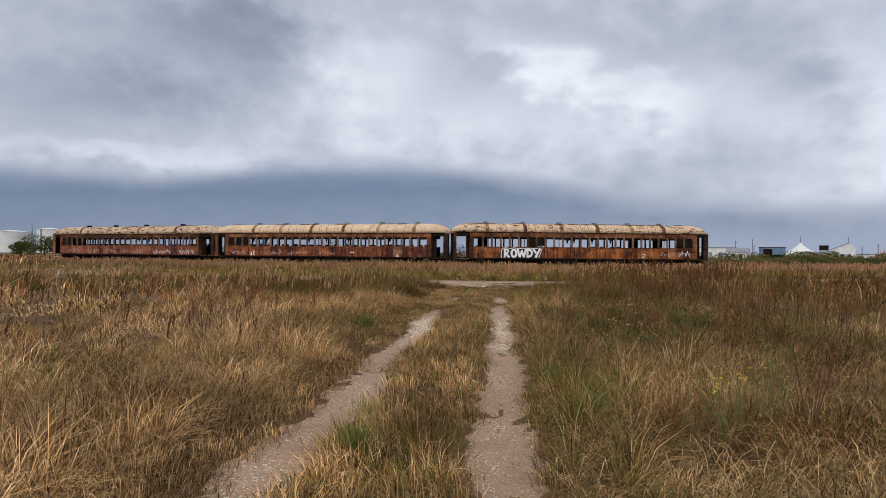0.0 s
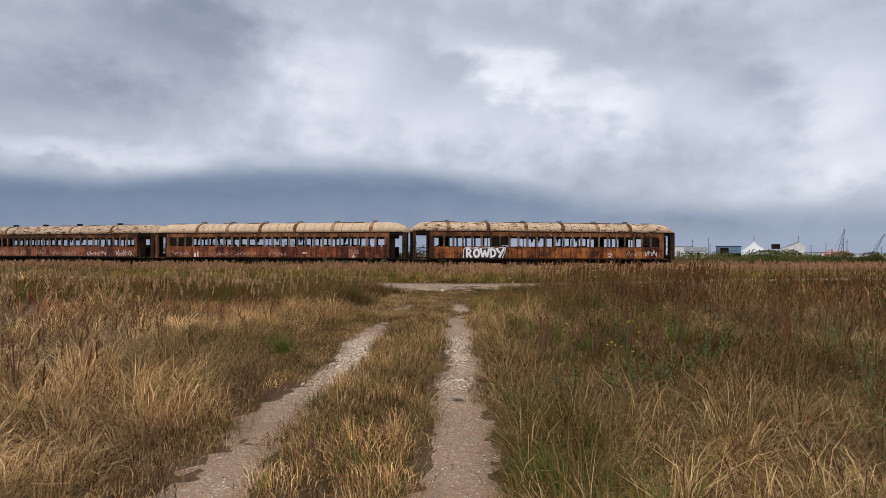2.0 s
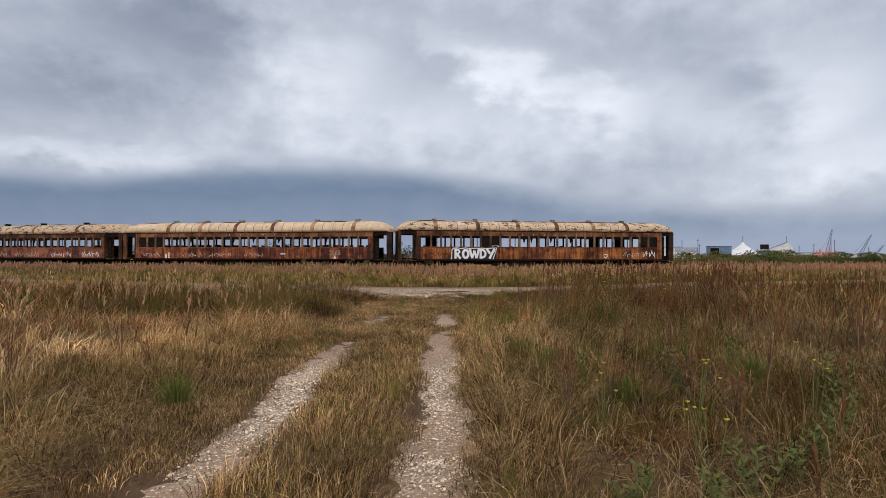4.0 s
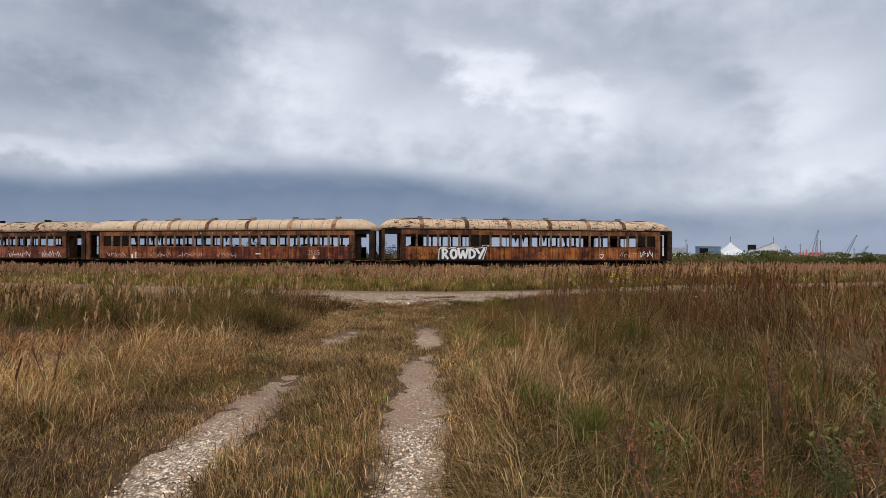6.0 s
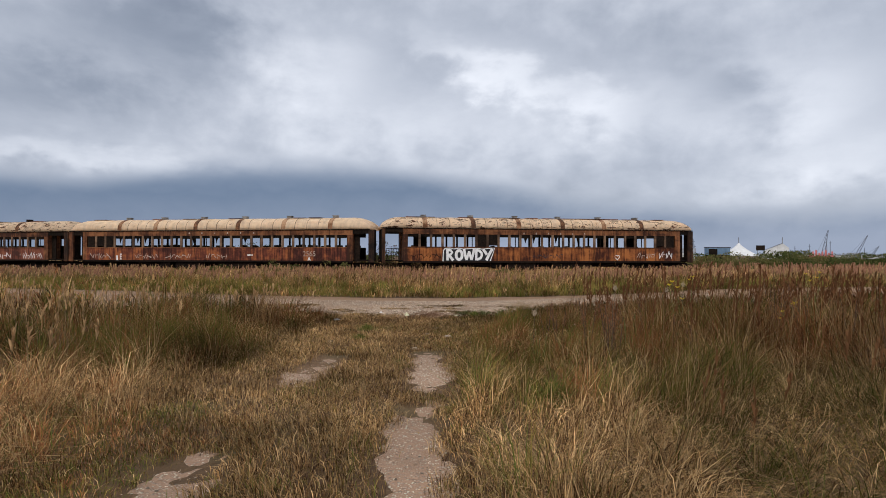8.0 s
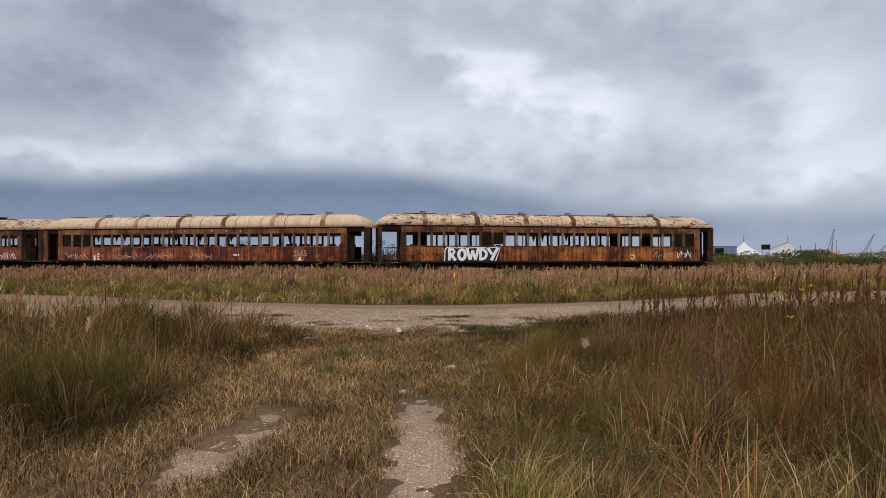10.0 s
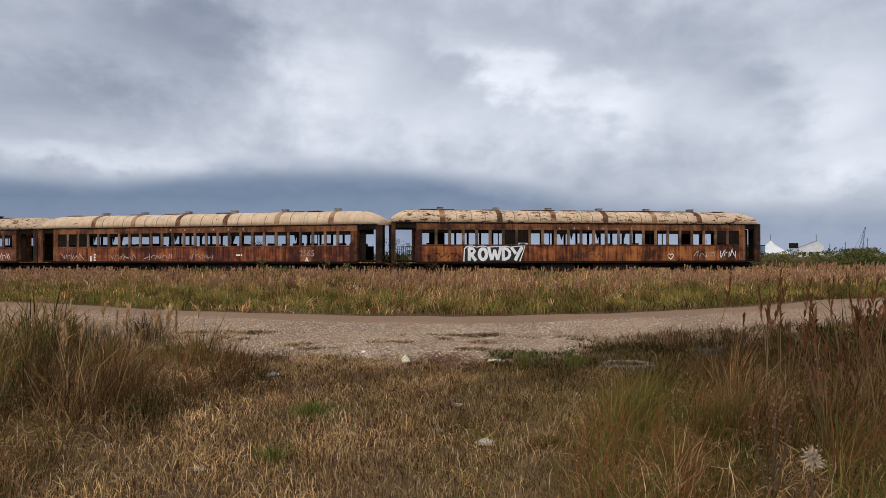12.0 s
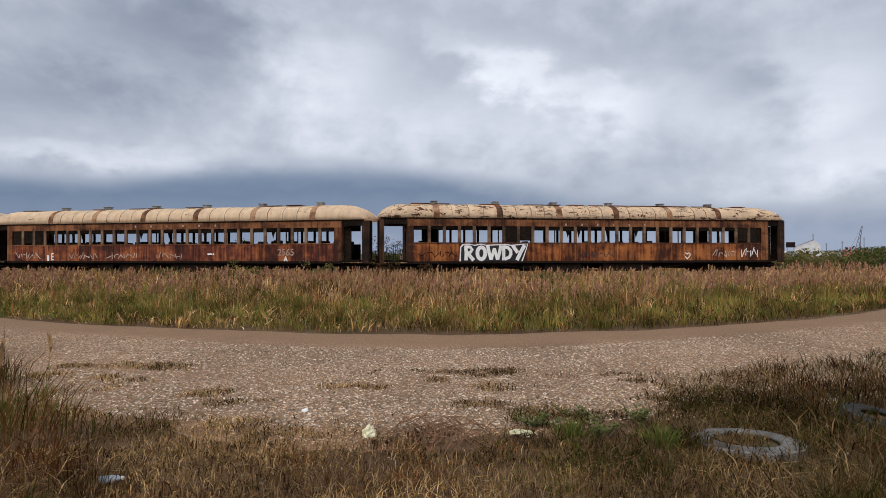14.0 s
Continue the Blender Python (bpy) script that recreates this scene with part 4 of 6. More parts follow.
def field(n, sampler, wide, per=10, spread=0.07):
    """n clumps of standing grass; kind, height and colour follow the plan."""
    cx, cy = sampler(n)
    keep = rng.random(len(cx)) < clear_way(cx, cy)
    cx, cy = cx[keep], cy[keep]
    n = len(cx)
    m = mown(cx, cy)
    beyond = cy > road_far(cx) - 0.2
    mid_strip = (cx > rut_left(cy) + 0.2) & (cx < rut_right(cy) - 0.15) & (cy < 17)
    g = fbm(cx + 50, cy, 2.6)
    g2 = fbm(cx - 20, cy + 40, 1.1)
    right = cx > rut_right(cy)
    # heights
    h = (0.34 + 0.24 * g2) * np.clip(1 + 1.9 * (fbm(cx + 71, cy - 33, 0.9) - 0.5), 0.5, 1.5)
    h = np.where((cy > 17) & ~beyond, h * 1.30 + 0.06, h)
    h = np.where(right & ~beyond, h * np.where(cy > 18, np.interp(cy, [24.6, 25.6, 26.5], [1.0, 0.6, 0.42]) * np.interp(cx, [1.0, 2.6, 4.0, 6.5], [0.66, 0.86, 1.25, 1.55]), 1.0), h)
    low = 0.075 + 0.07 * g2
    low = np.where(mid_strip, 0.15 + 0.20 * g2 * np.clip((17 - cy) / 6, 0.3, 1), low)
    h = h * (1 - m) + low * m
    deep = np.clip((cy - road_far(cx)) / 9, 0, 1)
    h = np.where(beyond, 0.32 + 0.36 * deep + 0.15 * g2, h)
    # colour mixes
    green = np.clip((g - 0.52) * 5, 0, 1) * np.where(right, 0.85, 0.28)
    green = np.where((cx > 3.5) & (cy < 16), np.maximum(green, np.clip((g2 - 0.40) * 4, 0, 0.8)), green)
    green = np.where(right & (cy < 17), np.where(cx < 1.3, np.where(cy < 9.5, 0.5, 0.2), np.where(cy < 9.5, 0.18 + 0.1 * g, np.interp(cy, [9.5, 10.5, 13.5, 14.5], [0.2, 0.75, 0.75, 0.15]) * np.where(fbm(cx, cy + 17, 1.5) > 0.5, 1.1, 0.5))), green)
    green = np.where(mid_strip, np.maximum(green, np.clip((g2 - 0.55) * 3, 0, 0.35)), green)
    red = np.clip((fbm(cx + 9, cy + 90, 3.2) - 0.47) * 5, 0, 1)
    red = np.where(~beyond & (cy > np.where(right, 19.3, 16)) & (m < 0.4), np.maximum(red, np.where(right, 0.45, 0.35)), red * np.where(right, 0.25, 0.5))
    green = np.where(~beyond & (cy > 16), green * 0.6, green)
    green = np.where(beyond, np.clip(1.15 - deep * 1.15 + (g - 0.5) * 1.5, 0, 0.85), green)
    red = np.where(beyond, 0.22, red)
    green = np.where(~beyond & (cy > 19) & (cx < -2.4), np.maximum(green, 0.55 * g + 0.12), green)
    green = np.where(right & (cx > 2.3) & (cy > 13.8) & (cy < 18), 0.35 + 0.5 * g, green)
    red = np.where(right & ~beyond & (cy > 19) & (cx > 2.5), red * 0.85, red)
    green = np.where(right & ~beyond & (cy > 17.5) & (cx < 2.4), 0.35 + 0.4 * g, green)
    green = np.where(right & ~beyond & (cy > 17.5) & (cx >= 2.4), np.clip(0.12 + 1.6 * (fbm(cx + 61, cy - 5, 1.4) - 0.34), 0.08, 0.75), green)
    red = np.where(right & ~beyond & (cx > 1.5) & (fbm(cx + 31, cy, 1.3) > np.where((cy > 18.5) & (cx > 2.6), 0.48, 0.64)), 1.0, red)
    green = np.where(red > 0.99, green * 0.4, green)
    red = np.where((cx < 0) & (cy < 15), red * 0.35, red)
    green = np.where(mid_strip, np.maximum(green, 0.20), green)
    far_right = ~beyond & (cx > 6.5)
    red = np.where(far_right, red * 0.45, red)
    green = np.where(far_right, np.clip(0.15 + 2.2 * (fbm(cx + 5, cy - 61, 3.0) - 0.40), 0.1, 0.8), green)
    # blades of each tussock
    tall = 1 - m
    h = h * np.where(tall > 0.5, 0.65 + 0.65 * rng.random(n), 1.0)
    kind = rng.random(n)
    way = np.where(vn(cx, cy, 2.6) > 0.5, 2.7, 0.4) + (vn(cx + 5, cy, 1.5) - 0.5) * 2.5
    lodged = (g2 > np.where(cx < -2.4, 0.43, 0.47)) & (m < 0.5) & ~beyond & (cy < 19)
    lodged = lodged | (right & (cx > 1.5) & (cy < 9.6) & (g2 > 0.40))
    green = np.where(right & (cx < 1.45) & (cy < 9.5), 0.62, green)
    sp = spread * np.where(tall > 0.5, 1.0, 1.7)
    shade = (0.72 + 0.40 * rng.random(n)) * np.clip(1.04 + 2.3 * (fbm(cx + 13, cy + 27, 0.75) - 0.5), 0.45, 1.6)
    i = np.repeat(np.arange(n), per)
    N_ = len(i)
    rad = np.abs(rng.normal(0, 1, N_))
    ang = rng.random(N_) * 2 * math.pi
    x, y = cx[i] + np.cos(ang) * rad * sp[i], cy[i] + np.sin(ang) * rad * sp[i]
    edge = np.clip(rad / 2, 0, 1)
    hh = h[i] * (0.45 + 0.6 * rng.random(N_)) * (1.08 - 0.35 * edge)
    az = np.where(rng.random(N_) < 0.40, way[i] + rng.normal(0, 0.7, N_), ang + rng.normal(0, 0.45, N_))
    limp = np.where(beyond, 0.0, np.where(cy < 18, 0.18, np.where(right, 0.20, 0.12)))
    lean = np.clip(0.14 + 0.42 * edge + limp[i] + rng.normal(0.12, 0.24, N_), 0.02, 0.97)
    lean = np.where(lodged[i], np.clip(lean + 0.40, 0, 0.98), lean)
    hh = np.where(lodged[i], hh * 1.12, hh)
    mixk = np.clip(kind[i] + rng.normal(0, 0.16, N_), 0, 1)
    base_c = np.where((rng.random(N_) < np.where(mid_strip[i], 0.34, np.where(lodged[i], 0.72, 0.40)))[:, None], STRAW, TAN)
    base_c = np.where((rng.random(N_) < np.where(lodged[i] | mid_strip[i], 0.30, 0.40))[:, None], DUN, base_c)
    grn = np.where((rng.random(N_) < np.where(beyond[i], 0.28, 0.45))[:, None], GREEN, OLIVE)
    G_, R_ = green[i], red[i]
    col = np.where((mixk < G_)[:, None], grn, np.where((mixk < G_ + R_ * 0.6)[:, None], RED, base_c))
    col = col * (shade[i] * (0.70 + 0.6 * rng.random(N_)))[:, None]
    # tint multiplied by hand-set factors for zones of x and y
    zone_tone = np.where((y > np.where(x > 0, 18.5, 15)) & (y < road_near(x) + 1.5), 0.80, 1.0)
    zone_tone = zone_tone * np.where(y < road_near(x) + 1, np.interp(x, [-16, -10, -3.5, 0.6, 3.0, 6.0, 10.0], [1.7, 1.35, 1.3, 1.0, 0.74, 0.68, 1.05]), 1.0)
    zone_tone = zone_tone * np.where((x > 1.2) & (y > 9.5) & (y < 13.8), np.interp(x, [1.2, 1.8, 5, 7], [0.9, 0.60, 0.62, 1.0]), 1.0)
    zone_tone = zone_tone * np.where((x > 0.3) & (y > 14) & (y < 19), np.interp(x, [2.0, 2.7], [1.25, 0.72]), 1.0) * np.where((x > 1.2) & (y > 24.5) & (y < road_near(x) + 2), 0.55, 1.0) * np.where((x > 0.3) & (x < 1.3) & (y < 13.5), 0.88, 1.0)
    zone_tone = zone_tone * np.where((x < -2) & (y > 14) & (y < 29), np.interp(y, [17, 20], [1.0, 0.70]), 1.0)
    zone_tone = zone_tone * np.where(y > road_far(x) - 0.2, (1.18 + 0.30 * np.clip((28 - np.abs(x)) / 8, 0, 1) * 0.3) * (0.72 + 0.56 * fbm(x - 7, y + 3, 2.0)), 1.0)
    zone_tone = zone_tone * np.where((x < -2) & (y < 14), 0.86, 1.0)
    zone_tone = zone_tone * np.where(x < 0.2, np.interp(y, [4, 8, 10.5, 12.5, 14.5, 17.5, 20, 24, 27], [1.15, 1.15, 0.88, 0.88, 1.22, 1.22, 0.80, 0.80, 0.95]), 1.0)
    col = col * zone_tone[:, None]
    w = wide * (0.7 + 0.6 * rng.random(N_))
    # stray blades never stand in the bare ruts or the road
    keep = rng.random(N_) < clear_way(x, y) + 0.06
    x, y, hh, w, az, lean, col = (q[keep] for q in (x, y, hh, w, az, lean, col))
    return blade_arrays(x, y, ground_z(x, y), hh, w, az, lean, col)


def near_box(x0, x1, y0, y1, lo, hi):
    def f(n):
        x, y = x0 + (x1 - x0) * rng.random(n), y0 + (y1 - y0) * rng.random(n)
        d = path_gap(x, y)
        k = (d >= lo) & (d < hi)
        return x[k], y[k]
    return f


def clumps_for(x0, x1, y0, y1, density):
    return int((x1 - x0) * (y1 - y0) * density)


def turf(n, x0, x1, y0, y1, h0, h1, wide, where, greenish, flat=False, dim=1.0, anywhere=False):
    """Short growth and fallen straw that covers the soil between the tussocks."""
    x, y = x0 + (x1 - x0) * rng.random(n), y0 + (y1 - y0) * rng.random(n)
    k = (rng.random(n) < where(x, y)) & (anywhere | (rng.random(n) < clear_way(x, y)))
    x, y = x[k], y[k]
    n = len(x)
    g = fbm(x + 3, y - 8, 0.9)
    h = (h0 + (h1 - h0) * rng.random(n)) * (0.6 + 0.8 * g)
    lean = np.clip(rng.normal(0.92, 0.05, n), 0.7, 0.985) if flat else np.clip(rng.normal(0.76, 0.16, n), 0.02, 0.97)
    z = ground_z(x, y) + (0.02 + 0.16 * rng.random(n) ** 2 if flat else 0.0)
    if anywhere:
        lo, hi = road_edges(x)
        f = (y - lo) / (hi - lo)
        z = np.where(f > 0.02, road_height(x, y, np.clip(f, 0, 1)), z)
    pal = np.array([STRAW, TAN, DUN, TAN, OLIVE, DUN, STRAW])[rng.integers(0, 7, n)]
    gr = np.array([GREEN, OLIVE])[rng.integers(0, 2, n)]
    mix = rng.random(n) < np.clip((fbm(x, y, 1.4) - 0.61 + greenish) * 4, 0, 0.80)
    dim = dim * np.interp(y, [8, 10, 13, 15], [0.95, 0.72, 0.72, 1.0])
    dim = dim * np.where((y > 25.7) & (x > -1.2), 0.68, 1.0) * np.where((x < 0.6) & (y > 21.5) & (y < 25.2), 1.22, 1.0)
    dim = dim * np.where((x > 0.4) & (y > 24.6), 0.62, 1.0)
    col = np.where(mix[:, None], gr, pal) * (dim * (0.65 + 0.5 * rng.random(n)) * np.clip(1.02 + 2.0 * (fbm(x + 13, y + 27, 0.6) - 0.5), 0.5, 1.5))[:, None]
    return blade_arrays(x, y, z, h, wide * (0.6 + 0.8 * rng.random(n)), rng.random(n) * 6.283, lean, col)


def build_fields():
    def nb(x0, x1, y0, y1, lo, hi, dens, wide, per, spread):
        return field(clumps_for(x0, x1, y0, y1, dens), near_box(x0, x1, y0, y1, lo, hi), wide, per, spread)
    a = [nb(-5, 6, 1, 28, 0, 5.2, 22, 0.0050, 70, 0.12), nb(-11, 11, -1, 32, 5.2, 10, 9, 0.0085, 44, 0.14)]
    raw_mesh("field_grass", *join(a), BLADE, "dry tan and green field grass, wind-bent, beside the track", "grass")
    inside = lambda x, y: (path_gap(x, y) < 5.6) * (y < road_far(x))
    t = [turf(330000, -4.6, 4.0, 1.5, 29, 0.07, 0.19, 0.0050, lambda x, y: mown(x, y) * 0.95 + 0.05, 0.05, dim=0.9),
         turf(170000, -6, 6, 1.5, 28, 0.20, 0.46, 0.0048, lambda x, y: (1 - mown(x, y)) * inside(x, y), -0.02, flat=True),
         turf(16000, -4, 4, 23, 29.5, 0.08, 0.20, 0.008, lambda x, y: mown(x, y) * (fbm(x, y, 0.7) > 0.55), 0.10, dim=0.7),
         turf(80000, -5.5, 3.0, 25.8, 29.4, 0.025, 0.085, 0.009, lambda x, y: np.clip((fbm(x + 17, y * 1.7, 0.62) - 0.555 - 0.03 * np.clip(y - road_near(x), -1, 3)) * 9, 0, 1) * (y < road_near(x) + 1.5), -0.05, dim=0.92, anywhere=True),
         turf(26000, 1.6, 9.5, 24.5, 31.5, 0.16, 0.36, 0.009, lambda x, y: np.clip((x - 1.6) * 0.6, 0, 1), 0.22, dim=0.85),
         turf(12000, 0.1, 3.6, 25.6, 28.2, 0.10, 0.22, 0.009, lambda x, y: fbm(x + 2, y, 0.8) > 0.42, 0.5, dim=0.85)]
    raw_mesh("short_grass", *join(t), BLADE, "short trodden brown turf with fallen straw", "grass")
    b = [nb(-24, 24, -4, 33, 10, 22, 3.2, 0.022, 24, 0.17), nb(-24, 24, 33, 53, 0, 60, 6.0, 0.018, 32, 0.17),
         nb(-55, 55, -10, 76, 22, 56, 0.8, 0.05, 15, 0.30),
         turf(90000, -26, 26, 33, 46, 0.20, 0.42, 0.022, lambda x, y: (y > road_far(x)) * 1.0, 0.24, dim=1.15)]
    raw_mesh("far_field_grass", *join(b), BLADE, "dry brown and green grass of the wide field", "grass")
    c = [nb(-130, 130, -10, 150, 56, 140, 0.25, 0.16, 6, 0.6)]
    raw_mesh("distant_grass", *join(c), BLADE, "distant brown grass running to the horizon", "grass")


build_fields()


def green_tuft(loc, h, n, seed, label):
    r = np.random.default_rng(seed)
    rad, ang = np.abs(r.normal(0, 1, n)), r.random(n) * 6.283
    x, y = loc[0] + np.cos(ang) * rad * 0.09, loc[1] + np.sin(ang) * rad * 0.09
    col = np.where((r.random(n) < 0.6)[:, None], np.array((0.085, 0.118, 0.028)), np.array((0.19, 0.18, 0.05))) * (0.7 + 0.6 * r.random((n, 1)))
    ob = raw_mesh("grass_tuft", *blade_arrays(x, y, ground_z(x, y), h * (0.5 + 0.5 * r.random(n)), 0.008 + 0 * x, ang + r.normal(0, 0.4, n),
                  np.clip(0.15 + 0.3 * rad + r.normal(0, 0.1, n), 0, 0.93), col), BLADE, label, "grass")
    del ob["kind"]
    ob["group"] = "green tufts"


for i, (x, y, h, n) in enumerate(((-1.35, 23.6, 0.22, 260), (0.95, 6.6, 0.42, 240), (1.0, 5.2, 0.42, 240), (1.35, 14.2, 0.5, 320), (1.7, 13.4, 0.5, 300),
                                  (-0.75, 4.3, 0.36, 260), (1.5, 17.6, 0.45, 260), (2.2, 11.6, 0.5, 300), (3.9, 12.6, 0.6, 320), (-1.3, 22.4, 0.16, 160), (1.0, 26.5, 0.2, 220), (1.7, 26.3, 0.22, 240), (-2.5, 11.7, 0.4, 260))):
    green_tuft((x, y), h, n, 700 + i, "fresh green grass tuft among dry grass")


def stalk_field(name, label, groups):
    """Tall stalks with drooping seed heads."""
    out = []
    for n, x0, x1, y0, y1, h0, h1, stem, head, size, where in groups:
        x, y = x0 + (x1 - x0) * rng.random(n), y0 + (y1 - y0) * rng.random(n)
        k = where(x, y) & (rng.random(n) < np.clip((fbm(x, y, 2.4) - 0.36) * 5, 0.05, 1))
        x, y = x[k], y[k]
        n = len(x)
        h = h0 + (h1 - h0) * rng.random(n) * (0.6 + 0.8 * vn(x, y, 1.8))
        az = 0.4 + rng.normal(0, 0.9, n)
        lean = np.clip(rng.normal(0.16, 0.10, n), 0.0, 0.5)
        z = ground_z(x, y)
        d = path_gap(x, y)
        wide = 0.006 + 0.0009 * d
        out.append(blade_arrays(x, y, z, h, wide, az, lean, np.array(stem) * (0.7 + 0.6 * rng.random((n, 1)))))
        up = np.sqrt(1 - lean * lean)
        for j in range(10):
            f = 0.70 + 0.031 * j
            bx, by = x + np.cos(az) * lean * h * f * 0.85, y + np.sin(az) * lean * h * f * 0.85
            out.append(blade_arrays(bx, by, z + h * up * f, size * (0.7 + 0.6 * rng.random(n)), size * 0.22 + 0.0010 * d,
                                    az + rng.normal(0, 1.4, n), np.clip(rng.normal(0.35, 0.2, n), 0, 0.9),
                                    np.array(head) * (0.65 + 0.7 * rng.random((n, 1)))))
    return raw_mesh(name, *join(out), BLADE, label, "grass")


TANHEAD, BROWNHEAD, ROSE = (0.42, 0.27, 0.14), (0.125, 0.058, 0.028), (0.36, 0.195, 0.125)
stalk_field("plume_grass", "rosy tan plume grass along the railway line", (
    (6500, -46, 34, 36, 53, 0.58, 0.90, (0.20, 0.15, 0.07), ROSE, 0.13, lambda x, y: (y > road_far(x) + 3.0) & (y < 51.6 + 0.004 * x * x)),
    (2600, -46, 34, 35, 53, 0.60, 0.92, (0.20, 0.15, 0.07), TANHEAD, 0.15, lambda x, y: (y > road_far(x) + 2.0) & (y < 51.6)),
    (1500, 18, 60, 40, 66, 0.7, 1.0, (0.24, 0.16, 0.09), ROSE, 0.15, lambda x, y: y > road_far(x) + 2)))
stalk_field("seed_stalks", "brown dead seed stalks standing above the field grass", (
    (620, 2.2, 10, 19.0, 25.0, 0.80, 1.36, (0.19, 0.12, 0.06), BROWNHEAD, 0.11, lambda x, y: (y < road_near(x) - 1.5) & (x > 1.8 + 0.16 * (y - 18))),
    (700, 9, 30, 14, 34, 0.7, 1.1, (0.19, 0.12, 0.06), BROWNHEAD, 0.11, lambda x, y: y < road_near(x) - 0.5),
    (620, 2.0, 14, 7, 18, 0.60, 1.0, (0.20, 0.13, 0.06), (0.15, 0.075, 0.036), 0.085, lambda x, y: x > 1.8),
    (1500, -34, -4, 14, 34, 0.55, 0.85, (0.22, 0.15, 0.08), TANHEAD, 0.12, lambda x, y: y < road_near(x) - 0.4),
    (500, -20, -3.4, 5, 16, 0.5, 0.75, (0.26, 0.18, 0.10), BROWNHEAD, 0.07, lambda x, y: x < -3.2)))


# ---------------------------------------------------------------- loose stones
def build_stones():
    n1, n2, n3 = 30000, 46000, 900
    y = np.concatenate([np.where(rng.random(n1) < 0.5, 9.6 + 4.6 * rng.random(n1), 2 + 19 * rng.random(n1)), np.zeros(n2), 23 + 5 * rng.random(n3)])
    left = rng.random(n1) < 0.5
    xr = np.where(left, rut_left(y[:n1]), rut_right(y[:n1])) + rng.normal(0, 0.17, n1)
    hide = np.where(left, (y[:n1] > 16.0) & (y[:n1] < 19.0), (y[:n1] > 17.2) & (y[:n1] < 18.6))
    hide = hide | (rng.random(n1) > np.interp(y[:n1], [3, 8.5, 10, 13.5, 15.5, 19], [0.22, 0.30, 1.0, 1.0, 0.40, 0.30]) * np.clip(0.4 + 3 * (fbm(xr, y[:n1], 0.6) - 0.36), 0.2, 1))
    xr = np.where(hide, xr + 900, xr)
    x2 = rng.normal(0, 5.0, n2)
    y[n1:n1 + n2] = road_near(x2) + 4.1 * rng.random(n2) ** 1.15 - 0.9
    x3 = rng.normal(-0.6, 2.2, n3)
    x = np.concatenate([xr, x2, x3])
    k = x < 500
    x, y = x[k], y[k]
    n = len(x)
    r = 0.0045 + 0.010 * rng.random(n) ** 3 + np.where(y > road_near(x) - 1.0, 0.001 + 0.006 * rng.random(n) ** 2, np.interp(y, [9, 10, 13.5, 15], [0.0, 0.005, 0.005, 0.0]) * rng.random(n))
    from_rut = np.minimum(np.abs(x - rut_left(y)), np.abs(x - rut_right(y)))
    z = ground_z(x, y) + np.where(from_rut < 0.45, 0.022 - 0.05 * (from_rut / 0.42) ** 2.2 + rut_rough(x, y), 0.005)
    lo, hi = road_edges(x)
    f = (y - lo) / (hi - lo)
    z = np.where(f > 0.02, road_height(x, y, np.clip(f, 0, 1)), z)
    octa = np.array([(1, 0, 0), (0, 1, 0), (-1, 0, 0), (0, -1, 0), (0, 0, 1), (0, 0, -1)], float)
    t = np.array([(0, 1, 4), (1, 2, 4), (2, 3, 4), (3, 0, 4)])
    a = rng.random(n) * 6.28
    sx, sy, sz = r * (0.8 + 0.8 * rng.random(n)), r * (0.7 + 0.6 * rng.random(n)), r * (0.4 + 0.5 * rng.random(n))
    v = octa[None] * np.stack([sx, sy, sz], -1)[:, None, :] * (0.75 + 0.5 * rng.random((n, 6, 1)))
    c, s = np.cos(a)[:, None], np.sin(a)[:, None]
    vx, vy = v[..., 0] * c - v[..., 1] * s, v[..., 0] * s + v[..., 1] * c
    v = np.stack([vx + x[:, None], vy + y[:, None], v[..., 2] + z[:, None]], -1).reshape(-1, 3)
    tris = (np.arange(n)[:, None, None] * 6 + t[None]).reshape(-1, 3)
    tone = (0.12 + 0.72 * rng.random(n) ** 1.4)[:, None] * np.array([1.0, 0.80, 0.62])
    tone = tone * np.where(y > road_near(x) - 1.0, 0.88, np.interp(y, [9, 10, 14, 15.5], [0.9, 1.15, 1.15, 0.9]))[:, None]
    raw_mesh("loose_gravel", v, tris, np.repeat(tone[:, None, :], 6, 1).reshape(-1, 3), PEBBLE, "loose pale shells and gravel on the bare ground", "gravel")


PEBBLE = blade_mat("pebble", 0.0)
build_stones()


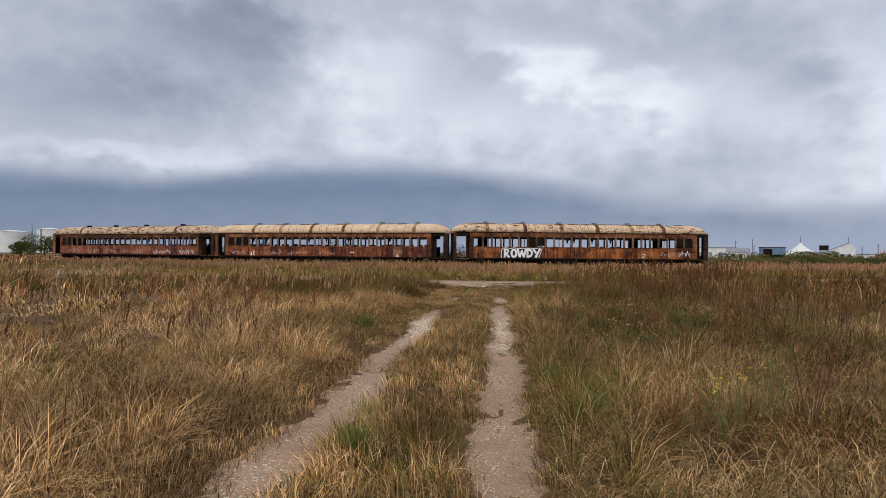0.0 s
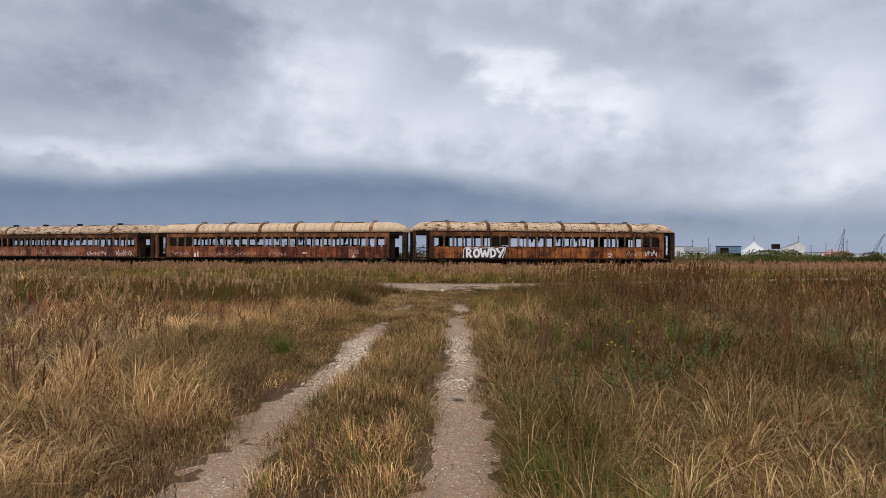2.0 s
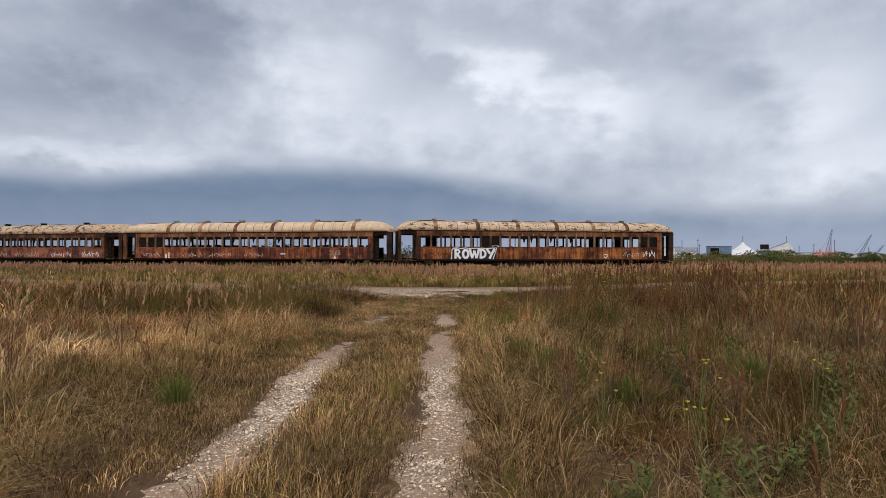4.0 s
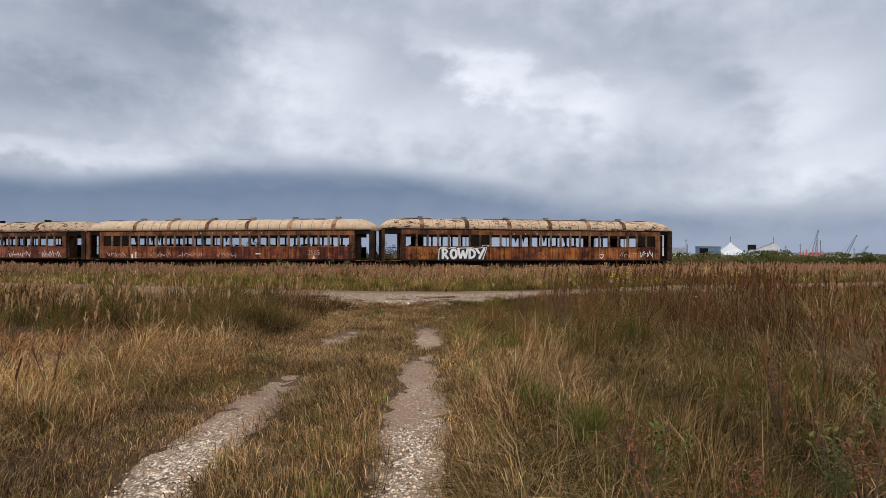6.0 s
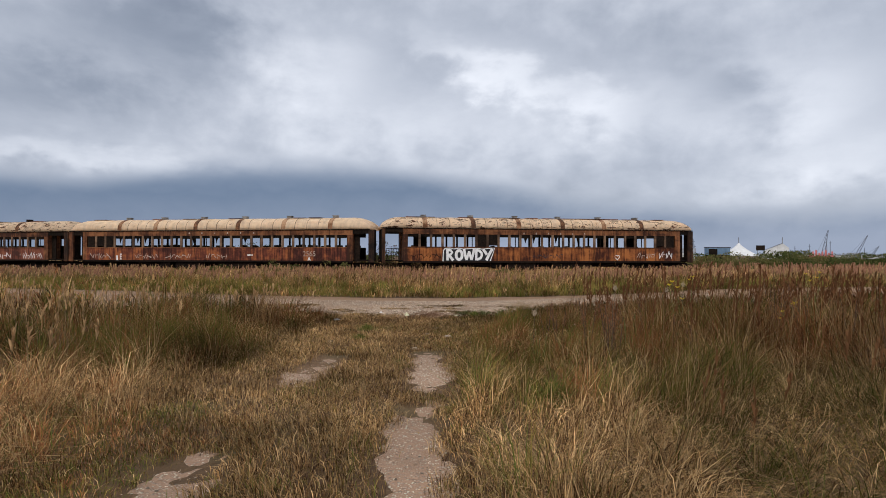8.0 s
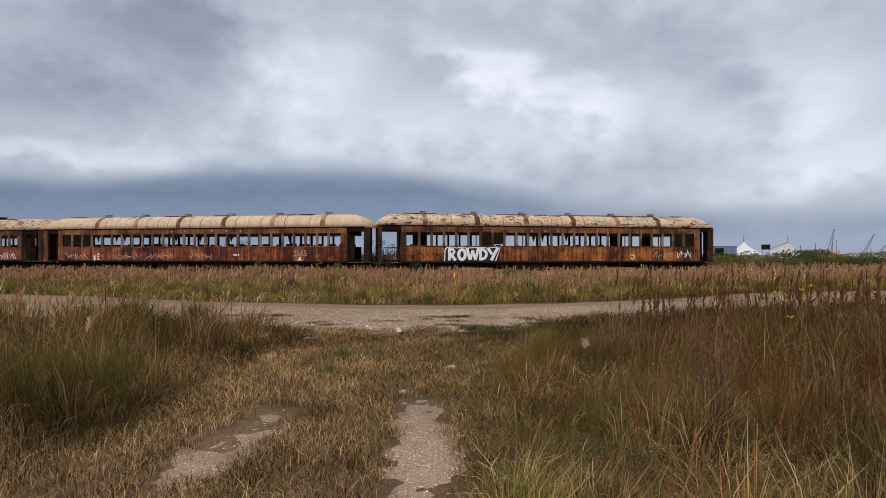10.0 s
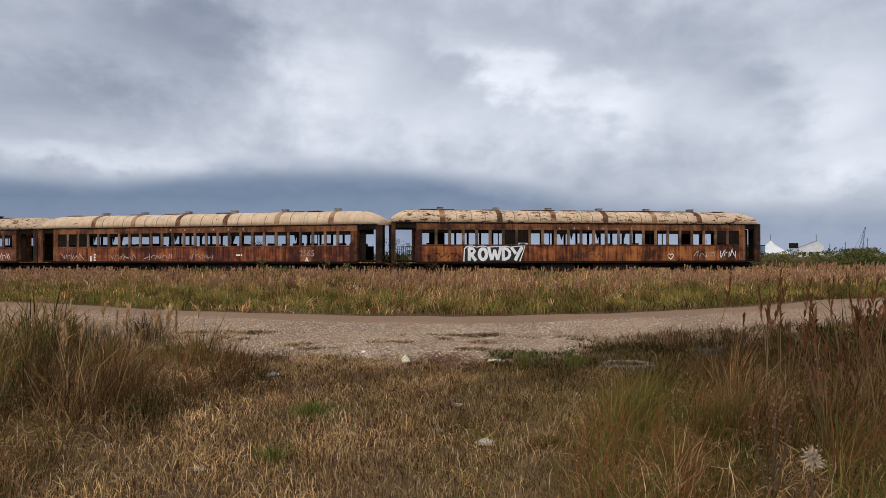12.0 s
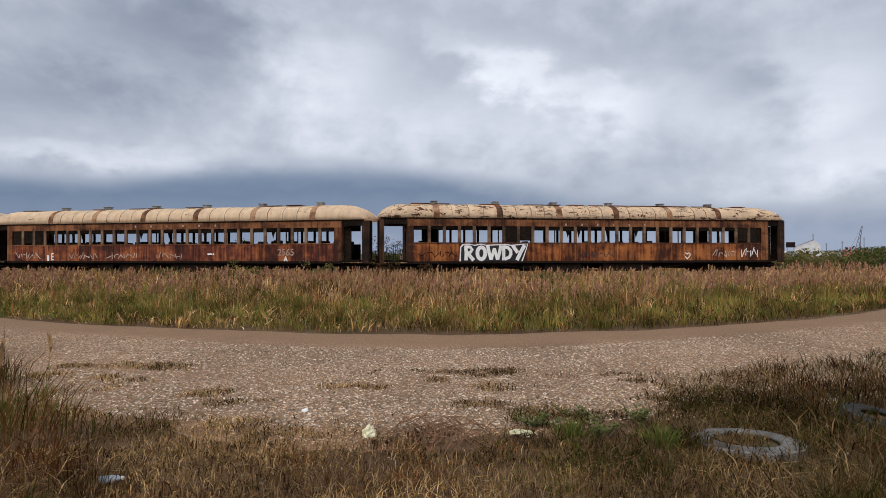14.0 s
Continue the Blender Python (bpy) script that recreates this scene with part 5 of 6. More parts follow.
# ---------------------------------------------------------------- shrubs and trees
def leaf_cloud(n, rx, ry, rz, z0, size, cols, lumps, seed):
    """Leaves gathered round a few boughs, with gaps between them."""
    r = np.random.default_rng(seed)
    cen = r.normal(0, 1, (lumps, 3)) * np.array([rx, ry, rz]) * 0.5 + np.array([0, 0, z0 + rz])
    cen[:, 2] = np.maximum(cen[:, 2], z0 + 0.25 * rz)
    k = r.integers(0, lumps, n)
    d = r.normal(0, 1, (n, 3))
    d /= np.linalg.norm(d, axis=1)[:, None]
    rad = (0.55 + 0.45 * r.random(n)) * (0.30 + 0.30 * r.random(lumps))[k]
    p = cen[k] + d * rad[:, None] * np.array([rx, ry, rz])
    p[:, 2] = np.maximum(p[:, 2], 0.03)
    a, b = r.normal(0, 1, (n, 3)), r.normal(0, 1, (n, 3))
    a /= np.linalg.norm(a, axis=1)[:, None]
    b -= a * (a * b).sum(1)[:, None]
    b /= np.linalg.norm(b, axis=1)[:, None]
    s = size * (0.6 + 0.8 * r.random(n))[:, None]
    v = np.stack([p - a * s, p + b * s * 0.45, p + a * s, p - b * s * 0.45], 1).reshape(-1, 3)
    t = (np.arange(n)[:, None, None] * 4 + np.array([[0, 1, 2], [0, 2, 3]])[None]).reshape(-1, 3)
    c = np.array(cols)[r.integers(0, len(cols), n)] * (0.65 + 0.7 * r.random((n, 1)))
    return v, t, np.repeat(c[:, None, :], 4, 1).reshape(-1, 3)


def crown(parent, *args):
    ob = raw_mesh("crown", *leaf_cloud(*args), LEAF, "", "")
    del ob["kind"]
    ob.parent = parent
    return ob


GREENS = ((0.055, 0.075, 0.022), (0.085, 0.10, 0.030), (0.115, 0.115, 0.042), (0.045, 0.06, 0.022))
BROWNS = ((0.060, 0.034, 0.018), (0.095, 0.055, 0.028), (0.060, 0.055, 0.022), (0.035, 0.022, 0.013))
YELLOWS = ((0.15, 0.14, 0.05), (0.11, 0.115, 0.04), (0.18, 0.14, 0.065))


def shrub(loc, rx, h, cols, seed, label, leaves=2100, leaf=0.11):
    t = thing("shrub", (*loc, 0), 0, label, "shrub", "shrubs past the coaches")
    crown(t, leaves, rx, rx * 0.8, h * 0.45, 0.0, leaf, cols, 16, seed)
    r = np.random.default_rng(seed)
    for k in range(3):
        bm = bmesh.new()
        tube(bm, (r.normal(0, 0.1), r.normal(0, 0.1), 0), (r.normal(0, rx * 0.4), r.normal(0, rx * 0.4), h * 0.7), 0.035, 0.012, 6)
        part("stem", bm, BARK, t)
    return t


def tree(loc, rx, h, seed, label):
    t = thing("tree", (*loc, 0), 0, label, "tree")
    crown(t, 4200, rx, rx * 0.9, h * 0.42, h * 0.06, 0.18, GREENS, 26, seed)
    r = np.random.default_rng(seed)
    bm = bmesh.new()
    tube(bm, (0, 0, -0.1), (0.1, 0, h * 0.5), 0.20, 0.11, 8)
    part("trunk", bm, BARK, t)
    for k in range(5):
        a = k * 1.26 + r.random()
        bm = bmesh.new()
        tube(bm, (0.05, 0, h * (0.28 + 0.05 * k)), (math.cos(a) * rx * 0.6, math.sin(a) * rx * 0.6, h * (0.55 + 0.07 * k)), 0.08, 0.02, 6)
        part("limb", bm, BARK, t)
    return t


def plant_shrubs():
    r = np.random.default_rng(5)
    for i in range(26):
        f = i / 25
        x = 25 + 46 * f + r.normal(0, 1.6)
        y = 66 + 22 * r.random() + 10 * f
        shrub((x, y), 1.9 + 1.6 * r.random(), (1.3 + 0.8 * r.random()) * (1 + 0.45 * max(0, f - 0.55)), GREENS if r.random() < 0.65 else YELLOWS, 100 + i,
              "dense green wild shrub in the brown field" if i % 3 else "yellowish green wild shrub in the field")
    for i, (x, y, h) in enumerate(((-30, 92, 3.6), (-27, 95, 3.0), (-9, 86, 2.2), (2, 92, 1.9), (-45, 104, 3.2), (12, 96, 1.6), (-60, 112, 3.2), (-18, 99, 2.4))):
        shrub((x, y), 2.4, h, GREENS, 160 + i, "dark green shrub behind the railway line")
    for i, (x, y, rx, h, cols) in enumerate(((-4.6, 50.6, 0.8, 1.15, BROWNS), (-4.0, 51.2, 0.6, 1.3, BROWNS), (-11.4, 49.6, 0.8, 1.1, YELLOWS), (-7.3, 49.8, 0.7, 1.0, YELLOWS),
                                             (-2.2, 50.2, 0.7, 1.0, BROWNS), (-9.6, 47.0, 0.9, 0.95, GREENS), (3.4, 46.5, 0.9, 0.9, YELLOWS), (-15.5, 50.2, 0.7, 1.0, GREENS),
                                             (-5.5, 56.4, 1.0, 3.0, BROWNS), (-4.4, 56.9, 0.9, 2.8, BROWNS), (9.6, 49.5, 0.8, 0.9, YELLOWS))):
        shrub((x, y), rx, h, cols, 200 + i, "scrubby weed bush against the railway coaches", 700, 0.06)
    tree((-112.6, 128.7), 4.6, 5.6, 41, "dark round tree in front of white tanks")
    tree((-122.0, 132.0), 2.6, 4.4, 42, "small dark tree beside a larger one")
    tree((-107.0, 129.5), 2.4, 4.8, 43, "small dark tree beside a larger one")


plant_shrubs()


# ---------------------------------------------------------------- harbour works on the horizon
def far_works():
    # low white house with a gabled roof
    h = thing("house", (75.0, 198.7, 0), -25, "small pale house with a grey gabled roof", "house")
    part("wall", box(-3.0, 3.0, -2.5, 2.5, 0, 2.6), SHED, h)
    bm = bmesh.new()
    vs = [bm.verts.new(p) for p in ((-3.4, -2.8, 2.6), (3.4, -2.8, 2.6), (3.4, 2.8, 2.6), (-3.4, 2.8, 2.6), (-3.4, 0, 4.0), (3.4, 0, 4.0))]
    for q in ((0, 1, 5, 4), (2, 3, 4, 5), (1, 2, 5), (3, 0, 4), (3, 2, 1, 0)):
        bm.faces.new([vs[i] for i in q])
    part("roof", bm, GREYM, h)
    part("window", box(-1.6, -0.6, -2.56, -2.5, 1.0, 2.0), DARK, h)
    part("door", box(0.6, 1.5, -2.56, -2.5, 0, 2.1), DARK, h)
    # blue shipping boxes
    c = thing("container", (90.3, 209.2, 0), 10, "faded blue steel container on a dark open deck", "container")
    part("body", box(-4.0, 4.0, -1.2, 1.2, 1.9, 4.3), BLUE, c)
    part("roof", box(-4.1, 4.1, -1.3, 1.3, 4.3, 4.5), DARK, c)
    part("open_end", box(-4.0, -0.8, -1.27, -1.2, 1.9, 3.9), DARK, c, "dark open side of the container")
    for k in range(9):
        u = -0.5 + (k + 0.5) * 0.5
        part("rib", box(u - 0.08, u + 0.08, -1.26, -1.2, 2.0, 4.2), BLUE, c)
    part("deck", box(-4.0, 4.0, -1.0, 1.0, 0.0, 1.9), DARK, c)
    # white peaked tent
    t = thing("tent", (147.6, 311.0, 0), 0, "large white peaked canvas tent", "tent")
    bm = bmesh.new()
    ring = []
    for k in range(7):
        f = k / 6
        rad = 9.0 * (1 - f) ** 1.35 + 0.3
        ring.append([bm.verts.new((math.cos(a) * rad, math.sin(a) * rad, 1.6 + 6.6 * f)) for a in np.linspace(0, 2 * math.pi, 17)[:-1]])
    for a, b in zip(ring, ring[1:]):
        for i in range(16):
            bm.faces.new((a[i], a[(i + 1) % 16], b[(i + 1) % 16], b[i]))
    part("canopy", bm, TENT, t)
    bm = bmesh.new()
    tube(bm, (0, 0, 0), (0, 0, 11.2), 0.25, 0.18)
    part("mast", bm, GREYM, t)
    for a in np.linspace(0, 2 * math.pi, 9)[:-1]:
        bm = bmesh.new()
        tube(bm, (math.cos(a) * 11, math.sin(a) * 11, 0), (math.cos(a) * 11, math.sin(a) * 11, 1.8), 0.12)
        part("pole", bm, GREYM, t)
    b = thing("billboard", (158.9, 311.4, 0), -27, "dark square sign board on posts", "billboard")
    part("board", box(-2.0, 2.0, -0.2, 0.2, 4.4, 7.0), DARK, b)
    for u in (-1.4, 1.4):
        part("post", box(u - 0.15, u + 0.15, -0.15, 0.15, 0, 4.4), GREYM, b)
    # processing shed with an inclined gallery
    s = thing("industrial_shed", (179.0, 332.0, 0), -28, "pale industrial shed with sloping conveyor roof", "shed")
    bm = bmesh.new()
    pr = [(-6, 0), (5.5, 0), (5.5, 6.0), (2.5, 8.4), (-6, 4.6)]
    f = [bm.verts.new((x, -3, z)) for x, z in pr]
    g = [bm.verts.new((x, 3, z)) for x, z in pr]
    bm.faces.new(f)
    bm.faces.new(g[::-1])
    for i in range(5):
        j = (i + 1) % 5
        bm.faces.new((f[i], g[i], g[j], f[j]))
    bmesh.ops.recalc_face_normals(bm, faces=bm.faces)
    part("body", bm, SHED, s)
    bm = bmesh.new()
    slab(bm, -6.2, 2.7, -3.3, 3.3, 0, 0.25)
    for v in bm.verts:
        v.co.z += 4.7 + (v.co.x + 6.2) * 0.43
    part("roof", bm, GREYM, s)
    bm = bmesh.new()
    tube(bm, (2.4, 0, 8.0), (2.4, 0, 11.8), 0.22)
    part("stack", bm, GREYM, s)
    for u in (-4, -1, 2):
        part("opening", box(u, u + 1.6, -3.05, -3.0, 0.5, 2.6), DARK, s)
    for x, y, w, hh, mt in ((190, 338, 30, 2.6, SHED), (215, 330, 26, 1.9, SHED), (240, 318, 40, 1.8, SHED), (118, 330, 16, 3.4, SHED), (100, 300, 22, 5.2, SHED)):
        q = thing("warehouse", (x, y, 0), -28, "long low pale warehouse on the horizon", "warehouse", "far warehouses")
        part("wall", box(-w / 2, w / 2, -4, 4, 0, hh), mt, q)
        part("roof", box(-w / 2 - 0.3, w / 2 + 0.3, -4.3, 4.3, hh, hh + 0.3), GREYM, q)
        for u in np.arange(-w / 2 + 2, w / 2 - 2, 4.5):
            part("door", box(u, u + 1.6, -4.05, -4.0, 0, hh * 0.6), GREYM, q)
    # red rig
    rgt = thing("red_barge_rig", (186.7, 306.1, 0), -30, "low red rig with upright posts", "rig")
    part("deck", box(-5.5, 5.5, -2, 2, 0, 1.8), REDM, rgt)
    for k in range(8):
        u = -5 + k * 1.35
        part("stanchion", box(u - 0.35, u + 0.35, -0.4, 0.4, 1.8, 3.2 + 0.7 * (k % 3)), REDM, rgt)
    # cranes and masts
    def crane(x, y, lean, h, w, label):
        c = thing("crane", (x, y, 0), -30, label, "crane", "harbour cranes")
        part("cab", box(-1.6, 1.6, -1.2, 1.2, 0, 2.6), GREYM, c)
        for k in (-1, 1):
            bm = bmesh.new()
            tube(bm, (k * w, 0, 2.4), (lean + k * w * 0.2, 0, h), 0.17, 0.10, 6)
            part("boom_chord", bm, BLUEG, c)
        for k in range(7):
            f0, f1 = k / 7, (k + 1) / 7
            p0 = (lean * f0 + (-1) ** k * w * (1 - 0.8 * f0), 0, 2.4 + (h - 2.4) * f0)
            p1 = (lean * f1 - (-1) ** k * w * (1 - 0.8 * f1), 0, 2.4 + (h - 2.4) * f1)
            bm = bmesh.new()
            tube(bm, p0, p1, 0.08, n=5)
            part("lattice_bar", bm, BLUEG, c)
        bm = bmesh.new()
        tube(bm, (lean, 0, h), (-3.0, 0, 2.6), 0.05, n=5)
        part("stay", bm, BLUEG, c)
    crane(200.0, 326.0, 2.4, 15.4, 0.8, "tall slender lattice crane")
    crane(214.0, 320.0, 4.6, 12.4, 0.7, "slender crane with a slanting boom")
    crane(235.0, 338.0, 3.0, 7.0, 0.6, "small grey slanting harbour crane")
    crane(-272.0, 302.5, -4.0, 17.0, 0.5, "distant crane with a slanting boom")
    for x, y, h in ((206.3, 332.5, 11.0), (208.2, 332.6, 10.0), (188.5, 331.9, 7.0), (196.0, 331.0, 8.0), (122.0, 305.0, 10.0), (128.0, 318.0, 7.5), (112.0, 300.0, 9.0), (225, 330, 6.0)):
        q = thing("mast_pole", (x, y, 0), 0, "thin bare pole on the horizon", "pole", "far poles")
        bm = bmesh.new()
        tube(bm, (0, 0, 0), (0, 0, h), 0.22, 0.14, 6)
        part("shaft", bm, BLUEG, q)
        part("crossarm", box(-0.6, 0.6, -0.08, 0.08, h - 1.2, h - 1.0), BLUEG, q)
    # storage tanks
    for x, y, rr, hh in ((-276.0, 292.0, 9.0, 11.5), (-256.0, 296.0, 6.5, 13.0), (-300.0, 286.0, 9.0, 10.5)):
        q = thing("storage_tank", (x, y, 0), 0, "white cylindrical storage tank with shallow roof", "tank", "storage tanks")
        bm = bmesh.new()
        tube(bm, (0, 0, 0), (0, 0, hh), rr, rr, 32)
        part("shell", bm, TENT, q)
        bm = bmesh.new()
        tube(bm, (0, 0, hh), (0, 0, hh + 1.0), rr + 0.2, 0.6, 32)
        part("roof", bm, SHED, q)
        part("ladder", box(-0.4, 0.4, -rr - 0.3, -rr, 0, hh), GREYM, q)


BLUEG = mottled("blue_grey_lattice", (0.10, 0.12, 0.16), (0.18, 0.20, 0.25), 0.6, 0.8)
far_works()


# ---------------------------------------------------------------- things lying by the road
def tyre(loc, tilt, turn, rad, label, rubber):
    t = thing("tyre", loc, turn, label, "tyre", "dumped tyres")
    bm = bmesh.new()
    seg, prof = 44, []
    for k in range(14):
        a = 2 * math.pi * k / 14
        prof.append((rad * 0.79 + rad * 0.21 * math.copysign(abs(math.cos(a)) ** 0.8, math.cos(a)), rad * 0.17 * math.copysign(abs(math.sin(a)) ** 0.7, math.sin(a))))
    rings = []
    for i in range(seg):
        b = 2 * math.pi * i / seg
        wob = 1 + 0.015 * math.sin(3 * b)
        rings.append([bm.verts.new((math.cos(b) * q * wob, math.sin(b) * q, z)) for q, z in prof])
    for i in range(seg):
        a, b = rings[i], rings[(i + 1) % seg]
        for j in range(len(prof)):
            if 6 <= j <= 7:
                continue
            bm.faces.new((a[j], b[j], b[(j + 1) % len(prof)], a[(j + 1) % len(prof)]))
    bmesh.ops.solidify(bm, geom=bm.faces[:], thickness=0.018)
    bmesh.ops.recalc_face_normals(bm, faces=bm.faces)
    c = part("casing", bm, rubber, t)
    c.rotation_euler = (radians(tilt), 0, 0)
    c.data.shade_smooth()
    lug = mesh_of(box(-0.045, 0.045, -0.012, 0.016, -rad * 0.13, rad * 0.13, 0.006), "tread_lug", rubber)
    for i in range(36):
        b = 2 * math.pi * i / 36
        o = new("tread_lug", lug)
        o.parent = c
        o.location = (math.cos(b) * rad, math.sin(b) * rad, 0)
        o.rotation_euler = (0, 0, b - math.pi / 2)
    return t


tyre((2.46, 26.45, -0.03), -4, 8, 0.42, "grey worn truck tyre lying flat in grass", TYRE)
tyre((4.1, 27.15, -0.02), 12, 60, 0.36, "dark half-hidden tyre sunk in tall grass", TYRE_DARK)


def lump(name, loc, size, mat, seed, label, category, squash=0.6):
    bm = bmesh.new()
    bmesh.ops.create_icosphere(bm, subdivisions=3, radius=1)
    for v in bm.verts:
        d = 1 + 0.55 * (noise.noise(v.co * 1.7 + Vector((seed, 0, 0)))) + 0.2 * noise.noise(v.co * 5 + Vector((0, seed, 0)))
        v.co = Vector((v.co.x * size[0], v.co.y * size[1], v.co.z * size[2] * squash)) * d
    t = link(name, bm, mat)
    t.location = loc
    return tagged(t, label, category)


lump("crumpled_wrapper", (-0.74, 26.36, 0.06), (0.06, 0.05, 0.07), PAPER, 1, "crumpled yellowish wrapper on trampled grass", "litter", 0.9)
lump("paper_scrap", (0.57, 26.50, 0.05), (0.10, 0.05, 0.03), PAPER, 2, "flattened pale paper scrap in the grass", "litter")
lump("paper_scrap", (-1.49, 27.05, 0.06), (0.04, 0.035, 0.04), WHITE, 3, "small white cup lying on gravel", "litter")
lump("paper_scrap", (-2.1, 26.7, 0.04), (0.06, 0.035, 0.025), PAPER, 4, "flattened tan scrap by the road edge", "litter")
for i, (x, y, r) in enumerate(((-0.1, 23.2, 0.05), (0.35, 22.9, 0.06), (-0.2, 21.4, 0.05), (-1.8, 22.2, 0.04), (0.1, 24.1, 0.035), (-2.6, 24.0, 0.05), (0.3, 9.2, 0.05), (-0.75, 5.4, 0.06))):
    lump("stone", (x, y, 0.02), (r * 1.3, r, r * 0.7), STONE, 10 + i, "pale lump of limestone in short grass", "stone")


def bottle():
    t = thing("plastic_bottle", (-2.33, 25.32, 0.06), 12, "crushed clear-blue plastic bottle on dry grass", "bottle")
    bm = bmesh.new()
    tube(bm, (-0.07, 0, 0), (0.03, 0, 0.005), 0.026, 0.024, 14)
    tube(bm, (0.03, 0, 0.005), (0.06, 0, 0.006), 0.024, 0.011, 14)
    part("body", bm, PLASTIC, t)
    bm = bmesh.new()
    tube(bm, (0.06, 0, 0.006), (0.08, 0, 0.006), 0.013, 0.013, 12)
    part("cap", bm, WHITE, t)


bottle()


def brush_pile():
    t = thing("brush_pile", (-0.16, 26.42, 0.02), 0, "low tangle of dry brown twigs by the road", "brushwood")
    r = np.random.default_rng(9)
    for k in range(70):
        a, l = r.random() * 6.28, 0.15 + 0.35 * r.random()
        c = r.normal(0, 0.17, 2)
        bm = bmesh.new()
        p0 = (c[0] - math.cos(a) * l / 2, c[1] - math.sin(a) * l / 2, 0.01 + 0.05 * r.random())
        p1 = (c[0], c[1], 0.06 + 0.09 * r.random())
        p2 = (c[0] + math.cos(a + 0.3) * l / 2, c[1] + math.sin(a + 0.3) * l / 2, 0.01 + 0.10 * r.random())
        tube(bm, p0, p1, 0.004, 0.004, 5)
        tube(bm, p1, p2, 0.004, 0.002, 5)
        part("twig", bm, TWIG, t)


brush_pile()


# ---------------------------------------------------------------- weeds in flower
def weed(name, loc, h, n, petal, size, seed, label, stem_mat=None):
    t = thing(name, (*loc, 0), 0, label, "wildflower", "flowering weeds")
    r = np.random.default_rng(seed)
    for k in range(n):
        a, l = r.random() * 6.28, 0.05 + 0.22 * r.random()
        hh = h * (0.7 + 0.45 * r.random())
        top = Vector((math.cos(a) * l, math.sin(a) * l, hh))
        bm = bmesh.new()
        tube(bm, (math.cos(a) * l * 0.3, math.sin(a) * l * 0.3, 0), top, 0.005, 0.003, 5)
        part("stem", bm, stem_mat or STEM, t)
        bm = bmesh.new()
        for j in range(6):
            b = j * 1.047 + r.random()
            c = top + Vector((0, 0, 0.004))
            u = Vector((math.cos(b), math.sin(b), 0.75)) * size
            w = Vector((-math.sin(b), math.cos(b), 0)) * size * 0.35
            q = [bm.verts.new(p) for p in (c, c + u * 0.6 + w, c + u, c + u * 0.6 - w)]
            bm.faces.new(q)
        bmesh.ops.solidify(bm, geom=bm.faces[:], thickness=0.002)
        part("blossom", bm, petal, t)


STEM = mottled("green_stem", (0.08, 0.10, 0.03), (0.14, 0.15, 0.05), 12, 0.9)
for i, (x, y, h, n) in enumerate(((2.35, 5.25, 0.58, 9), (2.2, 5.0, 0.50, 5), (2.51, 10.77, 0.60, 4), (1.75, 10.8, 0.58, 4), (2.3, 9.9, 0.58, 6), (3.7, 11.1, 0.7, 4))):
    weed("yellow_wildflower", (x, y), h, n, YELLOW, 0.021, 300 + i, "yellow wildflowers on thin green stems in grass")
for i, (x, y, h, n) in enumerate(((2.7, 5.35, 0.58, 10), (3.1, 6.2, 0.60, 7), (4.0, 8.2, 0.62, 7), (4.6, 9.0, 0.66, 7), (6.0, 12.0, 0.7, 8), (7.4, 12.4, 0.7, 7), (7.2, 14.0, 0.7, 8), (3.3, 7.0, 0.5, 5), (2.0, 5.2, 0.45, 3), (1.7, 19.9, 0.5, 5), (2.5, 20.2, 0.55, 6), (3.2, 20.8, 0.6, 6))):
    weed("white_wildflower", (x, y), h, n, FLUFF, 0.016, 320 + i, "small white wildflowers in tall grass")
for i, (x, y, h, n) in enumerate(((4.5, 21.8, 1.16, 6), (8.2, 24.2, 1.15, 6), (5.9, 21.2, 0.75, 4))):
    weed("goldenrod", (x, y), h, n, YELLOW, 0.05, 340 + i, "yellow goldenrod above brown grass")


def seed_puff(loc, h, seed):
    t = thing("seed_head", (*loc, 0), 0, "pale fluffy seed head on a dry stalk", "weed", "seed heads")
    bm = bmesh.new()
    tube(bm, (0, 0, 0), (0.04, 0.02, h), 0.006, 0.004, 5)
    part("stalk", bm, BARK, t)
    r = np.random.default_rng(seed)
    bm = bmesh.new()
    for k in range(420):
        d = Vector(r.normal(0, 1, 3))
        c = Vector((0.04, 0.02, h + 0.03)) + Vector((d.x * 0.012, d.y * 0.012, d.z * 0.018))
        q = Vector(r.normal(0, 1, 3)).normalized() * 0.0045
        bm.faces.new([bm.verts.new(p) for p in (c - q, c + d * 0.006, c + q)])
    tagged(part("fluff", bm, FLUFF, t), kind="stuff")


for i, (x, y, h) in enumerate(((1.68, 20.6, 0.68), (3.16, 21.44, 1.02), (4.3, 22.2, 0.95), (5.0, 23.2, 1.0), (4.3, 25.6, 0.6))):
    seed_puff((x, y), h, 400 + i)


